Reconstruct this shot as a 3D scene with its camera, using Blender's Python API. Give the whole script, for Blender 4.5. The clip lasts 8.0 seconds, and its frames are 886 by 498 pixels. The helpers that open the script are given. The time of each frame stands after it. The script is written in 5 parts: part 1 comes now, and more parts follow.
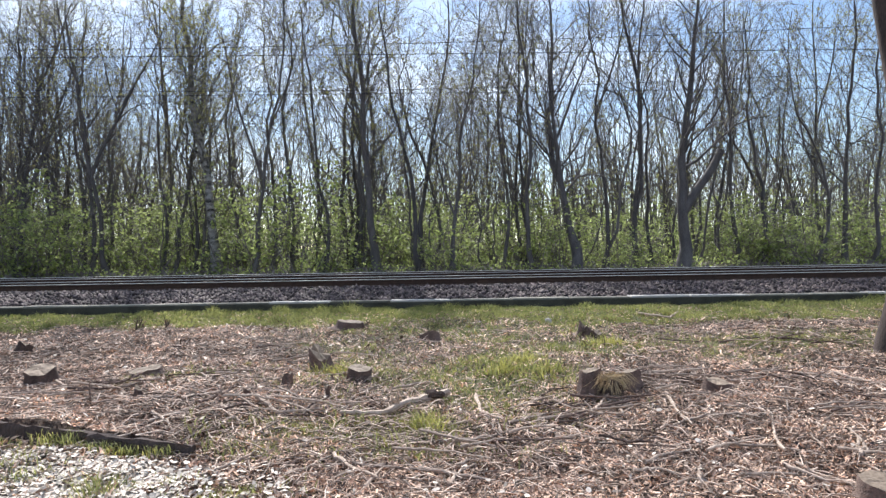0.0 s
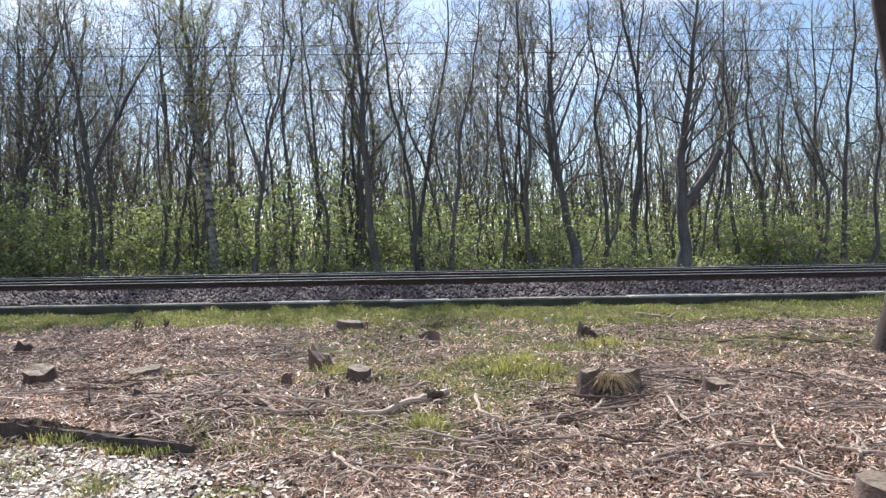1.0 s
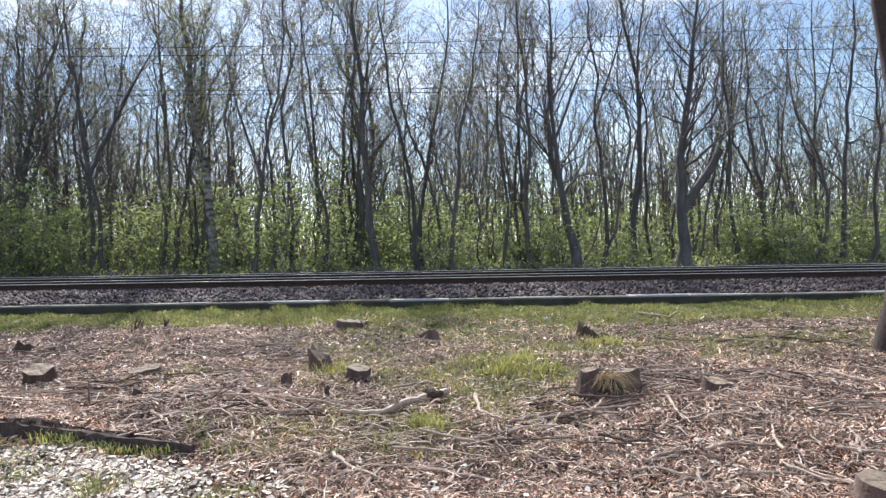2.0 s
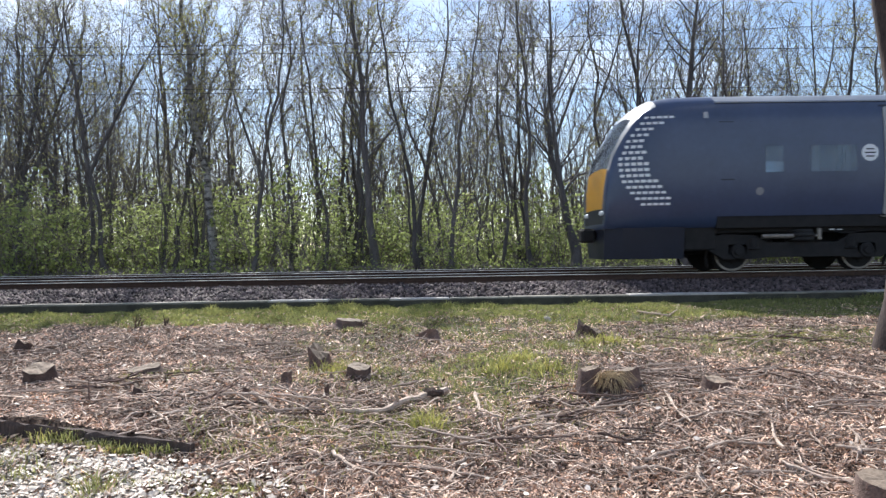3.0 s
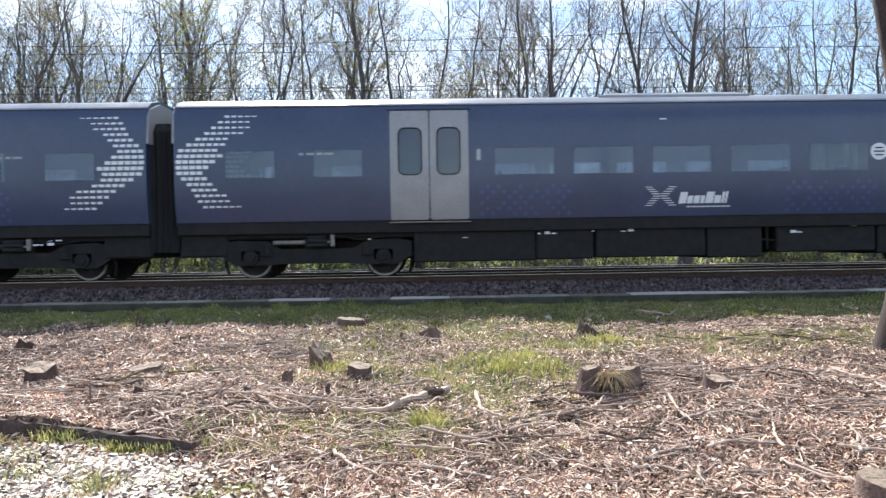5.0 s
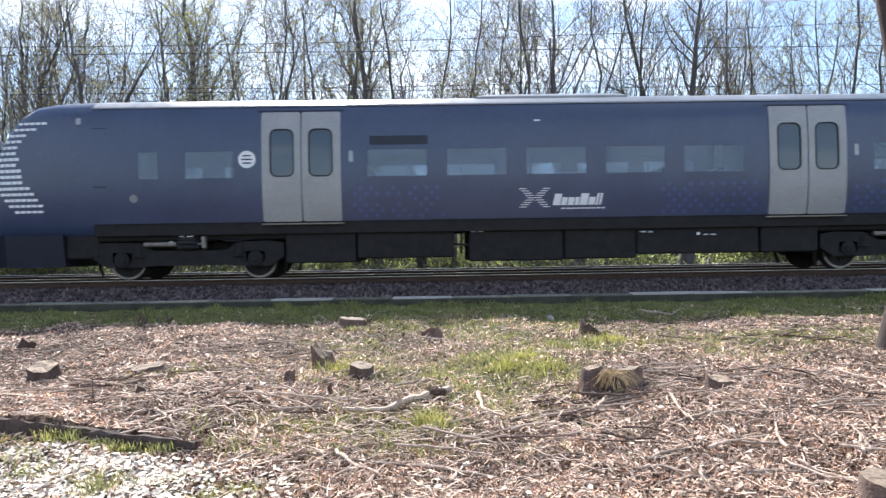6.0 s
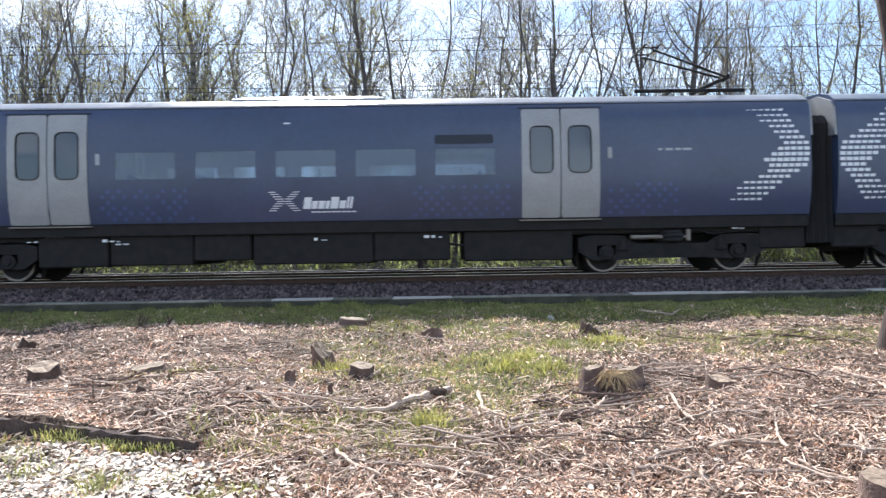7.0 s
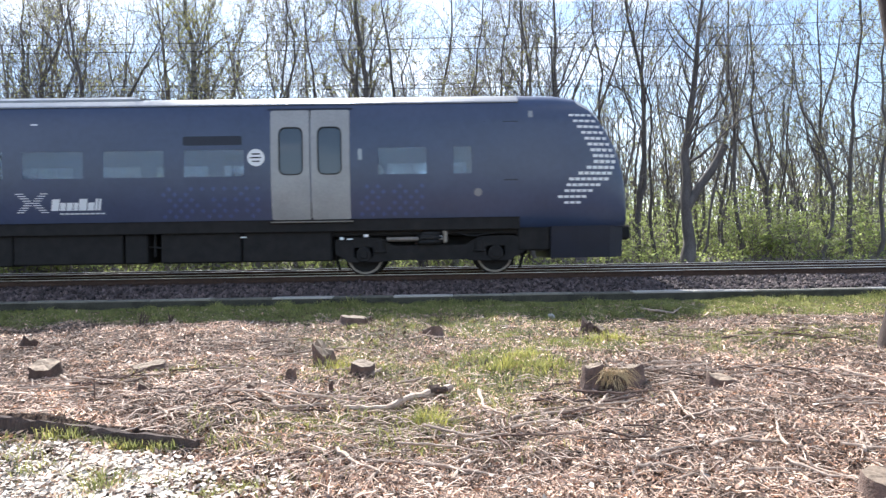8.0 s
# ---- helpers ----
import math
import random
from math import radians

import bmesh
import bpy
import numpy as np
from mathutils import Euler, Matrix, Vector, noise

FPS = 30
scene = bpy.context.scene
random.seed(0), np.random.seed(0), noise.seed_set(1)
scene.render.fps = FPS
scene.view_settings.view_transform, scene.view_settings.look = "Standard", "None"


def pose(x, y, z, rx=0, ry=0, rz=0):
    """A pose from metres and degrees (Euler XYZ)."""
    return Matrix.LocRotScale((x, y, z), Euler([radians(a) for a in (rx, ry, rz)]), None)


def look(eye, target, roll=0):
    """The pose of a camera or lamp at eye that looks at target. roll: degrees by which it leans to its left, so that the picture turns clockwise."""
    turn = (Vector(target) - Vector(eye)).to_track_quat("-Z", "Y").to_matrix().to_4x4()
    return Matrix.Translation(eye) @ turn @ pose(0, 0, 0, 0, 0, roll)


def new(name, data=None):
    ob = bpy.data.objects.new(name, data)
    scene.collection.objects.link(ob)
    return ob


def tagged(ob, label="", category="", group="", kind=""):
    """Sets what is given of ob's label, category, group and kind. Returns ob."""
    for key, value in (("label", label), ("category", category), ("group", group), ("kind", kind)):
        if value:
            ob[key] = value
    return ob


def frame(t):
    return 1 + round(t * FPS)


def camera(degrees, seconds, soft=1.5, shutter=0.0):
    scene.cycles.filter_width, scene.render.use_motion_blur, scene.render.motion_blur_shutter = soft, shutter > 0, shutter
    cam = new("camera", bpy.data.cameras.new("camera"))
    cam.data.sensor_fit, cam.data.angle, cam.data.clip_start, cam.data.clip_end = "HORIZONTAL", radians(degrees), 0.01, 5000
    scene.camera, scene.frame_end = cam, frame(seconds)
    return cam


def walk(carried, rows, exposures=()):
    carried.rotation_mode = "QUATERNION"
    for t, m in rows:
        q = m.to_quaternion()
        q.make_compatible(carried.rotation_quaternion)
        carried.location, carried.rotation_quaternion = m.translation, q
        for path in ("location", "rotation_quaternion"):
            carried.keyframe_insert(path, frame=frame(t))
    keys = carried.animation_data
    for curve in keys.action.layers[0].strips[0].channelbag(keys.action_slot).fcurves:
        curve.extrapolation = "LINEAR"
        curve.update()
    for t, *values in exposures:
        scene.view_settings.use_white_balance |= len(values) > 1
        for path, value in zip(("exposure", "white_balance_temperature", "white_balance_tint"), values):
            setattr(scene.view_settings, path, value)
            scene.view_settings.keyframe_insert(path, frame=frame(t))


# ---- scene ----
# ---- camera: hand-held, standing still ----
EYE = (0.0, 0.0, 0.63)
YAW, PITCH, ROLL = 1.07, 0.15, 0.905
PX = math.degrees(1 / 1162.0)
cam = camera(68.02, 8.0, soft=1.4, shutter=0.05)


def held(dx, dy):
    """The camera's pose after it has drifted by (dx, dy) thousandths of a turn of the wrist."""
    m = pose(*EYE, 90 + PITCH - dy * -PX, 0, -YAW + dx * PX)
    return m @ pose(0, 0, 0, 0, 0, -ROLL)


SWAY = [(0.0, 0, 0), (0.5, 1.5, 0), (1.0, -1, -0.3), (1.5, -1.5, -0.3), (2.2, -1.5, -1.6), (3.0, -1.5, -3), (3.5, -2, -3),
        (4.0, -1.5, -2.7), (4.5, -1.5, -4.5), (5.2, 0.8, -4.8), (6.0, 3.5, -5), (6.5, 5.5, -6.3), (7.0, 4, -5), (7.5, 2.5, -5), (8.0, 5.5, -8)]
walk(cam, [(t, held(dx, dy)) for t, dx, dy in SWAY],
     [(t, e, 6250 if t < 4 else 6340, 10) for t, e in ((0.0, 0.74), (2.8, 0.74), (3.2, 0.8), (3.6, 1.02), (4.5, 1.18), (6.0, 1.27), (8.0, 1.32))])

# ---- world and sun ----
SUN = Vector((-0.24, 1.0, 1.06)).normalized()
world = bpy.data.worlds.new("sky")
scene.world = world
world.use_nodes = True
wn, wl = world.node_tree.nodes, world.node_tree.links
wn.clear()
sky = wn.new("ShaderNodeTexSky")
sky.sky_type, sky.sun_disc = "NISHITA", False
sky.sun_elevation = math.asin(SUN.z)
sky.sun_rotation = math.atan2(SUN.x, SUN.y)
sky.dust_density, sky.air_density, sky.ozone_density = 0.5, 1.0, 1.6
# thin bright cloud drawn over the blue
wtc = wn.new("ShaderNodeTexCoord")
wmap = wn.new("ShaderNodeMapping")
wmap.inputs["Scale"].default_value = (1.0, 1.0, 2.6)
wnoise = wn.new("ShaderNodeTexNoise")
wnoise.inputs["Scale"].default_value, wnoise.inputs["Detail"].default_value, wnoise.inputs["Roughness"].default_value = 2.6, 6.0, 0.6
wramp = wn.new("ShaderNodeValToRGB")
wramp.color_ramp.elements[0].position, wramp.color_ramp.elements[1].position = 0.47, 0.76
wmix = wn.new("ShaderNodeMix")
wmix.data_type = "RGBA"
wmix.inputs["B"].default_value = (10.0, 10.6, 11.5, 1)
wbg = wn.new("ShaderNodeBackground")
wbg.inputs["Strength"].default_value = 0.098
wout = wn.new("ShaderNodeOutputWorld")
wl.new(wtc.outputs["Generated"], wmap.inputs["Vector"])
wl.new(wmap.outputs["Vector"], wnoise.inputs["Vector"])
wl.new(wnoise.outputs["Fac"], wramp.inputs["Fac"])
wl.new(wramp.outputs["Color"], wmix.inputs["Factor"])
wl.new(sky.outputs["Color"], wmix.inputs["A"])
wl.new(wmix.outputs["Result"], wbg.inputs["Color"])
wl.new(wbg.outputs["Background"], wout.inputs["Surface"])

sun = new("sun", bpy.data.lights.new("sun", "SUN"))
sun.data.energy, sun.data.angle, sun.data.color = 5.0, radians(0.53), (1.0, 0.96, 0.9)
sun.matrix_world = look((0, 0, 30), Vector((0, 0, 30)) - SUN)


# ---- materials ----
def material(name, base, rough=0.6, metal=0.0, spec=0.5):
    m = bpy.data.materials.new(name)
    m.use_nodes = True
    b = m.node_tree.nodes["Principled BSDF"]
    b.inputs["Base Color"].default_value = (*base, 1)
    b.inputs["Roughness"].default_value, b.inputs["Metallic"].default_value = rough, metal
    b.inputs["Specular IOR Level"].default_value = spec
    return m


def varied(name, dark, light, scale=8.0, rough=0.7, metal=0.0, bump=0.0, bump_scale=None, stretch=(1, 1, 1), spec=0.4,
           spread=0.0, fine=60.0, island=False, lo=0.3, hi=0.7):
    """Two colours mixed by coarse and fine noise, with relief; spread varies the brightness from object to object or island to island."""
    m = material(name, light, rough, metal, spec)
    n, l = m.node_tree.nodes, m.node_tree.links
    b = n["Principled BSDF"]
    tc, mp = n.new("ShaderNodeTexCoord"), n.new("ShaderNodeMapping")
    mp.inputs["Scale"].default_value = stretch
    l.new(tc.outputs["Object"], mp.inputs["Vector"])
    a, c = n.new("ShaderNodeTexNoise"), n.new("ShaderNodeTexNoise")
    a.inputs["Scale"].default_value, a.inputs["Detail"].default_value = scale, 6
    c.inputs["Scale"].default_value, c.inputs["Detail"].default_value = fine, 4
    l.new(mp.outputs["Vector"], a.inputs["Vector"])
    l.new(mp.outputs["Vector"], c.inputs["Vector"])
    mean = n.new("ShaderNodeMath")
    mean.operation = "MULTIPLY_ADD"
    mean.inputs[1].default_value, mean.inputs[2].default_value = 0.45, 0.0
    l.new(c.outputs["Fac"], mean.inputs[0])
    both = n.new("ShaderNodeMath")
    both.operation = "MULTIPLY_ADD"
    both.inputs[1].default_value = 0.55
    l.new(a.outputs["Fac"], both.inputs[0])
    l.new(mean.outputs[0], both.inputs[2])
    ramp = n.new("ShaderNodeValToRGB")
    ramp.color_ramp.elements[0].position, ramp.color_ramp.elements[1].position = lo, hi
    ramp.color_ramp.elements[0].color, ramp.color_ramp.elements[1].color = (*dark, 1), (*light, 1)
    l.new(both.outputs[0], ramp.inputs["Fac"])
    colour = ramp.outputs["Color"]
    if spread:
        hsv = n.new("ShaderNodeHueSaturation")
        rng = n.new("ShaderNodeMapRange")
        rng.inputs["To Min"].default_value, rng.inputs["To Max"].default_value = 1 - spread, 1 + spread
        if island:
            l.new(n.new("ShaderNodeNewGeometry").outputs["Random Per Island"], rng.inputs["Value"])
        else:
            l.new(n.new("ShaderNodeObjectInfo").outputs["Random"], rng.inputs["Value"])
        l.new(rng.outputs["Result"], hsv.inputs["Value"])
        l.new(colour, hsv.inputs["Color"])
        colour = hsv.outputs["Color"]
    l.new(colour, b.inputs["Base Color"])
    if bump:
        bp = n.new("ShaderNodeBump")
        bp.inputs["Strength"].default_value, bp.inputs["Distance"].default_value = bump, 0.02
        if bump_scale:
            d = n.new("ShaderNodeTexNoise")
            d.inputs["Scale"].default_value, d.inputs["Detail"].default_value = bump_scale, 5
            l.new(mp.outputs["Vector"], d.inputs["Vector"])
            l.new(d.outputs["Fac"], bp.inputs["Height"])
        else:
            l.new(both.outputs[0], bp.inputs["Height"])
        l.new(bp.outputs["Normal"], b.inputs["Normal"])
    return m


def leafy(name, dark, light, through_light=0.5):
    """A thin leaf: colour varies from leaf to leaf, and light shines through it."""
    m = varied(name, dark, light, 3.0, 0.55, island=True, spread=0.3, fine=12.0)
    n, l = m.node_tree.nodes, m.node_tree.links
    b, out = n["Principled BSDF"], n["Material Output"]
    tr, mx = n.new("ShaderNodeBsdfTranslucent"), n.new("ShaderNodeMixShader")
    mx.inputs["Fac"].default_value = through_light
    l.new(b.inputs["Base Color"].links[0].from_socket, tr.inputs["Color"])
    l.new(b.outputs["BSDF"], mx.inputs[1])
    l.new(tr.outputs["BSDF"], mx.inputs[2])
    l.new(mx.outputs["Shader"], out.inputs["Surface"])
    return m


def glassy(name, tint, rough=0.02, share=1.0):
    m = material(name, tint, rough, 0, 0.5)
    b = m.node_tree.nodes["Principled BSDF"]
    b.inputs["Transmission Weight"].default_value, b.inputs["IOR"].default_value = share, 1.2
    return m


# body blue is lighter than the paint: lens haze is put into it
BLUE = varied("train_blue_paint_hazed", (0.034, 0.05, 0.1), (0.047, 0.068, 0.136), 1.2, 0.3, 0.0, 0.0, spec=0.6, fine=9.0)
SQUARES = material("livery_square_blue", (0.058, 0.088, 0.215), 0.28)
SILVER = varied("train_door_grey", (0.27, 0.275, 0.28), (0.36, 0.365, 0.37), 2.0, 0.35, 0.1, fine=20.0)
WHITE = material("livery_white", (0.75, 0.77, 0.8), 0.4)
YELLOW = varied("cab_yellow", (0.58, 0.28, 0.025), (0.7, 0.36, 0.035), 2.0, 0.4)
RUBBER = varied("black_rubber", (0.008, 0.008, 0.009), (0.02, 0.02, 0.022), 12.0, 0.75)
UNDER = varied("underframe_grime", (0.007, 0.007, 0.008), (0.024, 0.022, 0.022), 5.0, 0.75, bump=0.2, spec=0.3)
# roof grey, made paler for the gleam of sky and sun along the shoulder
ROOF = varied("train_roof_gleam_grey", (0.2, 0.21, 0.23), (0.31, 0.32, 0.34), 1.5, 0.28, 0.3, fine=14.0)
STEEL = varied("polished_steel", (0.5, 0.48, 0.46), (0.7, 0.68, 0.66), 20.0, 0.34, 0.85)
RAIL = varied("rail_rust", (0.035, 0.02, 0.014), (0.09, 0.05, 0.035), 9.0, 0.75, 0.2, bump=0.2)
PANE = glassy("train_glass", (0.56, 0.68, 0.82), share=0.8)
DOORGLASS = material("dark_door_glass", (0.05, 0.065, 0.085), 0.06, 0, 0.7)
LAMPGLASS = material("lamp_glass", (0.3, 0.31, 0.33), 0.1, 0.2)
INSIDE = varied("carriage_lining", (0.3, 0.34, 0.4), (0.45, 0.5, 0.56), 2.0, 0.7)
SEATING = varied("seat_moquette", (0.02, 0.03, 0.09), (0.04, 0.05, 0.14), 20.0, 0.9)
# trough side: damp concrete, the shade on its front put into the colour
DAMP_SHADED = varied("damp_shaded_concrete", (0.03, 0.03, 0.023), (0.095, 0.09, 0.075), 4.0, 1.0, bump=0.3, spec=0.1)
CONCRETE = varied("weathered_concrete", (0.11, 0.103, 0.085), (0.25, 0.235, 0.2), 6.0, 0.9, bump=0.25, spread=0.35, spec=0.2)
PALECONCRETE = varied("pale_concrete", (0.3, 0.28, 0.26), (0.46, 0.43, 0.4), 7.0, 0.8, bump=0.2)
BALLAST = varied("ballast_granite", (0.022, 0.016, 0.017), (0.145, 0.108, 0.105), 6.0, 0.72, bump=0.3, island=True, spread=0.75, spec=0.3)
BARK = varied("grey_brown_bark", (0.055, 0.05, 0.05), (0.18, 0.163, 0.158), 5.0, 0.9, bump=0.6, stretch=(1, 1, 0.3), spread=0.25)
BIRCH = varied("pale_birch_bark", (0.05, 0.045, 0.04), (0.34, 0.32, 0.29), 3.0, 0.8, bump=0.4, stretch=(1, 1, 2.2), lo=0.42, hi=0.56)
TWIGS = varied("twig_brown", (0.115, 0.1, 0.095), (0.245, 0.215, 0.2), 4.0, 0.85)
LEAF = leafy("young_leaf", (0.16, 0.205, 0.065), (0.46, 0.52, 0.2), 0.62)
BUD = leafy("opening_bud", (0.24, 0.24, 0.08), (0.48, 0.46, 0.18), 0.62)
GRASS = leafy("grass_blade", (0.12, 0.15, 0.045), (0.43, 0.42, 0.16), 0.5)
STRAW = varied("dry_straw", (0.24, 0.17, 0.085), (0.66, 0.5, 0.3), 12.0, 0.8)
DRYGRASS = leafy("yellow_grass_blade", (0.24, 0.24, 0.05), (0.6, 0.56, 0.2), 0.5)
DARKBARK = varied("dark_rough_bark", (0.03, 0.022, 0.02), (0.11, 0.08, 0.07), 7.0, 0.95, bump=0.9, stretch=(1, 1, 0.35))
TYRE = varied("worn_tyre_steel", (0.15, 0.135, 0.12), (0.32, 0.29, 0.26), 9.0, 0.5, 0.7)
CHIP = varied("wood_chip", (0.115, 0.06, 0.04), (0.85, 0.59, 0.43), 1.1, 0.6, island=True, spread=0.88, lo=0.36, hi=0.62)
FLAKE = varied("pale_wood_flake", (0.34, 0.28, 0.23), (0.8, 0.71, 0.61), 5.0, 0.6, island=True, spread=0.5)
NAVY = varied("dark_navy_paint", (0.01, 0.013, 0.025), (0.018, 0.023, 0.042), 2.0, 0.45)
STICK = varied("dead_stick", (0.19, 0.135, 0.105), (0.58, 0.46, 0.37), 14.0, 0.85, bump=0.5, stretch=(1, 1, 1), spread=0.25)
BRUSHWOOD = varied("brushwood", (0.13, 0.086, 0.067), (0.68, 0.545, 0.455), 5.0, 0.85, island=True, spread=0.75)
STUMPBARK = varied("stump_bark", (0.042, 0.029, 0.025), (0.19, 0.128, 0.105), 9.0, 0.95, bump=0.9, spread=0.3)
CUTWOOD = varied("sawn_wood", (0.11, 0.078, 0.056), (0.34, 0.26, 0.19), 16.0, 0.8, bump=0.3, spread=0.2)
MOSS = varied("moss", (0.06, 0.08, 0.015), (0.2, 0.2, 0.05), 30.0, 0.95, bump=0.8)
WIRE = material("copper_wire", (0.04, 0.04, 0.045), 0.5, 0.5)


def earth_material():
    m = varied("litter_earth", (0.02, 0.013, 0.01), (0.1, 0.064, 0.048), 3.0, 0.95, bump=1.0, bump_scale=45.0, fine=38.0)
    n, l = m.node_tree.nodes, m.node_tree.links
    b = n["Principled BSDF"]
    at, mx, ns, rp = n.new("ShaderNodeAttribute"), n.new("ShaderNodeMix"), n.new("ShaderNodeTexNoise"), n.new("ShaderNodeValToRGB")
    at.attribute_name = "turf"
    mx.data_type = "RGBA"
    ns.inputs["Scale"].default_value = 22.0
    rp.color_ramp.elements[0].color, rp.color_ramp.elements[1].color = (0.04, 0.045, 0.018, 1), (0.13, 0.13, 0.05, 1)
    l.new(n["Texture Coordinate"].outputs["Object"], ns.inputs["Vector"])
    l.new(ns.outputs["Fac"], rp.inputs["Fac"])
    l.new(b.inputs["Base Color"].links[0].from_socket, mx.inputs["A"])
    l.new(rp.outputs["Color"], mx.inputs["B"])
    l.new(at.outputs["Fac"], mx.inputs["Factor"])
    l.new(mx.outputs["Result"], b.inputs["Base Color"])
    return m


EARTH = earth_material()


# ---- mesh helpers ----
class Shape:
    """Collects vertices and faces for one mesh."""

    def __init__(self):
        self.v, self.f = [], []

    def add(self, verts, faces):
        k = len(self.v)
        self.v.extend(tuple(p) for p in verts)
        self.f.extend(tuple(i + k for i in q) for q in faces)
        return self

    def box(self, x0, x1, y0, y1, z0, z1, chamfer=0.0):
        c = min(chamfer, (x1 - x0) / 3, (y1 - y0) / 3, (z1 - z0) / 3)
        if c <= 0:
            vs = [(x, y, z) for z in (z0, z1) for x, y in ((x0, y0), (x1, y0), (x1, y1), (x0, y1))]
            return self.add(vs, [(3, 2, 1, 0), (4, 5, 6, 7), (0, 1, 5, 4), (1, 2, 6, 5), (2, 3, 7, 6), (3, 0, 4, 7)])
        rings = []
        for z, k in ((z0, c), (z0 + c, 0), (z1 - c, 0), (z1, c)):
            a, b, d, e = x0 + k, x1 - k, y0 + k, y1 - k
            rings.append([(a + c, d, z), (b - c, d, z), (b, d + c, z), (b, e - c, z), (b - c, e, z), (a + c, e, z), (a, e - c, z), (a, d + c, z)])
        return self.loft(rings)

    def loft(self, rings, caps=True, closed=True):
        n = len(rings[0])
        vs = [p for r in rings for p in r]
        fs = []
        for i in range(len(rings) - 1):
            for j in range(n if closed else n - 1):
                k = (j + 1) % n
                fs.append((i * n + j, i * n + k, (i + 1) * n + k, (i + 1) * n + j))
        if caps:
            fs.append(tuple(range(n - 1, -1, -1)))
            fs.append(tuple((len(rings) - 1) * n + j for j in range(n)))
        return self.add(vs, fs)

    def tube(self, pts, radii, sides=6, caps=True, squash=1.0):
        pts = [Vector(p) for p in pts]
        rings = []
        for i, p in enumerate(pts):
            d = (pts[min(i + 1, len(pts) - 1)] - pts[max(i - 1, 0)]).normalized()
            a = d.cross(Vector((0.31, 0.87, 0.12)))
            a = a.normalized() if a.length > 1e-4 else Vector((1, 0, 0))
            b = d.cross(a)
            r = radii[i]
            rings.append([p + a * (r * math.cos(2 * math.pi * k / sides)) + b * (r * squash * math.sin(2 * math.pi * k / sides)) for k in range(sides)])
        return self.loft(rings, caps)

    def disc(self, c, axis, r, h, sides=24, inner=None):
        """A thick round plate on c along axis 'y' or 'z', with a chamfered rim."""
        e = min(h * 0.25, r * 0.1)
        prof = [(r - e, -h / 2), (r, -h / 2 + e), (r, h / 2 - e), (r - e, h / 2)]
        rings = []
        for q, w in prof:
            ring = []
            for k in range(sides):
                a = 2 * math.pi * k / sides
                u, s = q * math.cos(a), q * math.sin(a)
                ring.append((c[0] + u, c[1] + s, c[2] + w) if axis == "z" else (c[0] + u, c[1] + w, c[2] + s))
            rings.append(ring)
        return self.loft(rings)

    def mesh(self, name, mat, smooth=False):
        me = bpy.data.meshes.new(name)
        me.from_pydata([tuple(p) for p in self.v], [], self.f)
        if mat:
            me.materials.append(mat)
        bm = bmesh.new()
        bm.from_mesh(me)
        bmesh.ops.delete(bm, geom=[q for q in bm.verts if not q.link_faces], context="VERTS")
        bmesh.ops.recalc_face_normals(bm, faces=bm.faces)
        bm.to_mesh(me)
        bm.free()
        if smooth:
            me.polygons.foreach_set("use_smooth", [True] * len(me.polygons))
            me.set_sharp_from_angle(angle=radians(40))
        me.update()
        return me


def part(name, shape, mat, parent=None, label="", smooth=False, at=None):
    """One mesh object, under a thing or a part of it."""
    ob = new(name, shape.mesh(name, mat, smooth) if isinstance(shape, Shape) else shape)
    if parent:
        ob.parent = parent
    if at:
        ob.matrix_basis = at
    if label:
        ob["label"] = label
    return ob


def quick_mesh(name, verts, faces, mat, smooth=False):
    """A mesh from numpy arrays; faces all with the same number of corners."""
    me = bpy.data.meshes.new(name)
    verts, faces = np.asarray(verts, dtype=np.float32), np.asarray(faces, dtype=np.int32)
    k = faces.shape[1]
    me.vertices.add(len(verts))
    me.vertices.foreach_set("co", verts.ravel())
    me.loops.add(faces.size)
    me.loops.foreach_set("vertex_index", faces.ravel())
    me.polygons.add(len(faces))
    me.polygons.foreach_set("loop_start", np.arange(0, faces.size, k, dtype=np.int32))
    me.update(calc_edges=True)
    me.validate()
    if smooth:
        me.polygons.foreach_set("use_smooth", np.ones(len(faces), dtype=bool))
    me.materials.append(mat)
    return me


# ---- ground ----
TRACK = 15.75      # distance of the track's centre line


def lie(x, y):
    """Height of the ground, above rail level as zero."""
    k = [(-40, -0.9), (0, -0.9), (4, -0.82), (8, -0.66), (11.9, -0.52), (12.45, -0.5), (13.1, -0.5), (13.2, -0.36), (21.6, -0.34), (22.3, -0.08), (30, 0.0), (60, 0.05), (3000, 0.3)]
    z = np.interp(y, [a for a, _ in k], [b for _, b in k])
    near = np.clip((12.3 - y) / 1.5, 0, 1) * np.clip((y + 6) / 4, 0, 1)
    edge = 5.57 - (x + 4.6) * 0.276
    step = np.where(y > edge, np.clip(0.16 - 0.03 * (x + 4.6), 0.03, 0.17) * np.exp(-np.clip(y - edge, 0, 9) / 0.6), 0) * np.clip((-1.6 - x) / 0.4, 0, 1)
    heap = 0.035 * np.exp(-((x + 3.7) / 1.2) ** 2 - ((y - 4.75) / 0.5) ** 2) * (y < edge - 0.05)
    return z + step + heap + near * (0.035 * np.sin(x * 1.3 + y * 0.7) + 0.03 * np.sin(x * 0.6 - y * 1.7 + 1) + 0.015 * np.sin(x * 3.1 + y * 2.3) + 0.022 * np.sin(x * 5.3 + 1.5 * np.sin(y * 2.1)) * np.sin(y * 6.1 + 1.2 * np.sin(x * 1.7)))


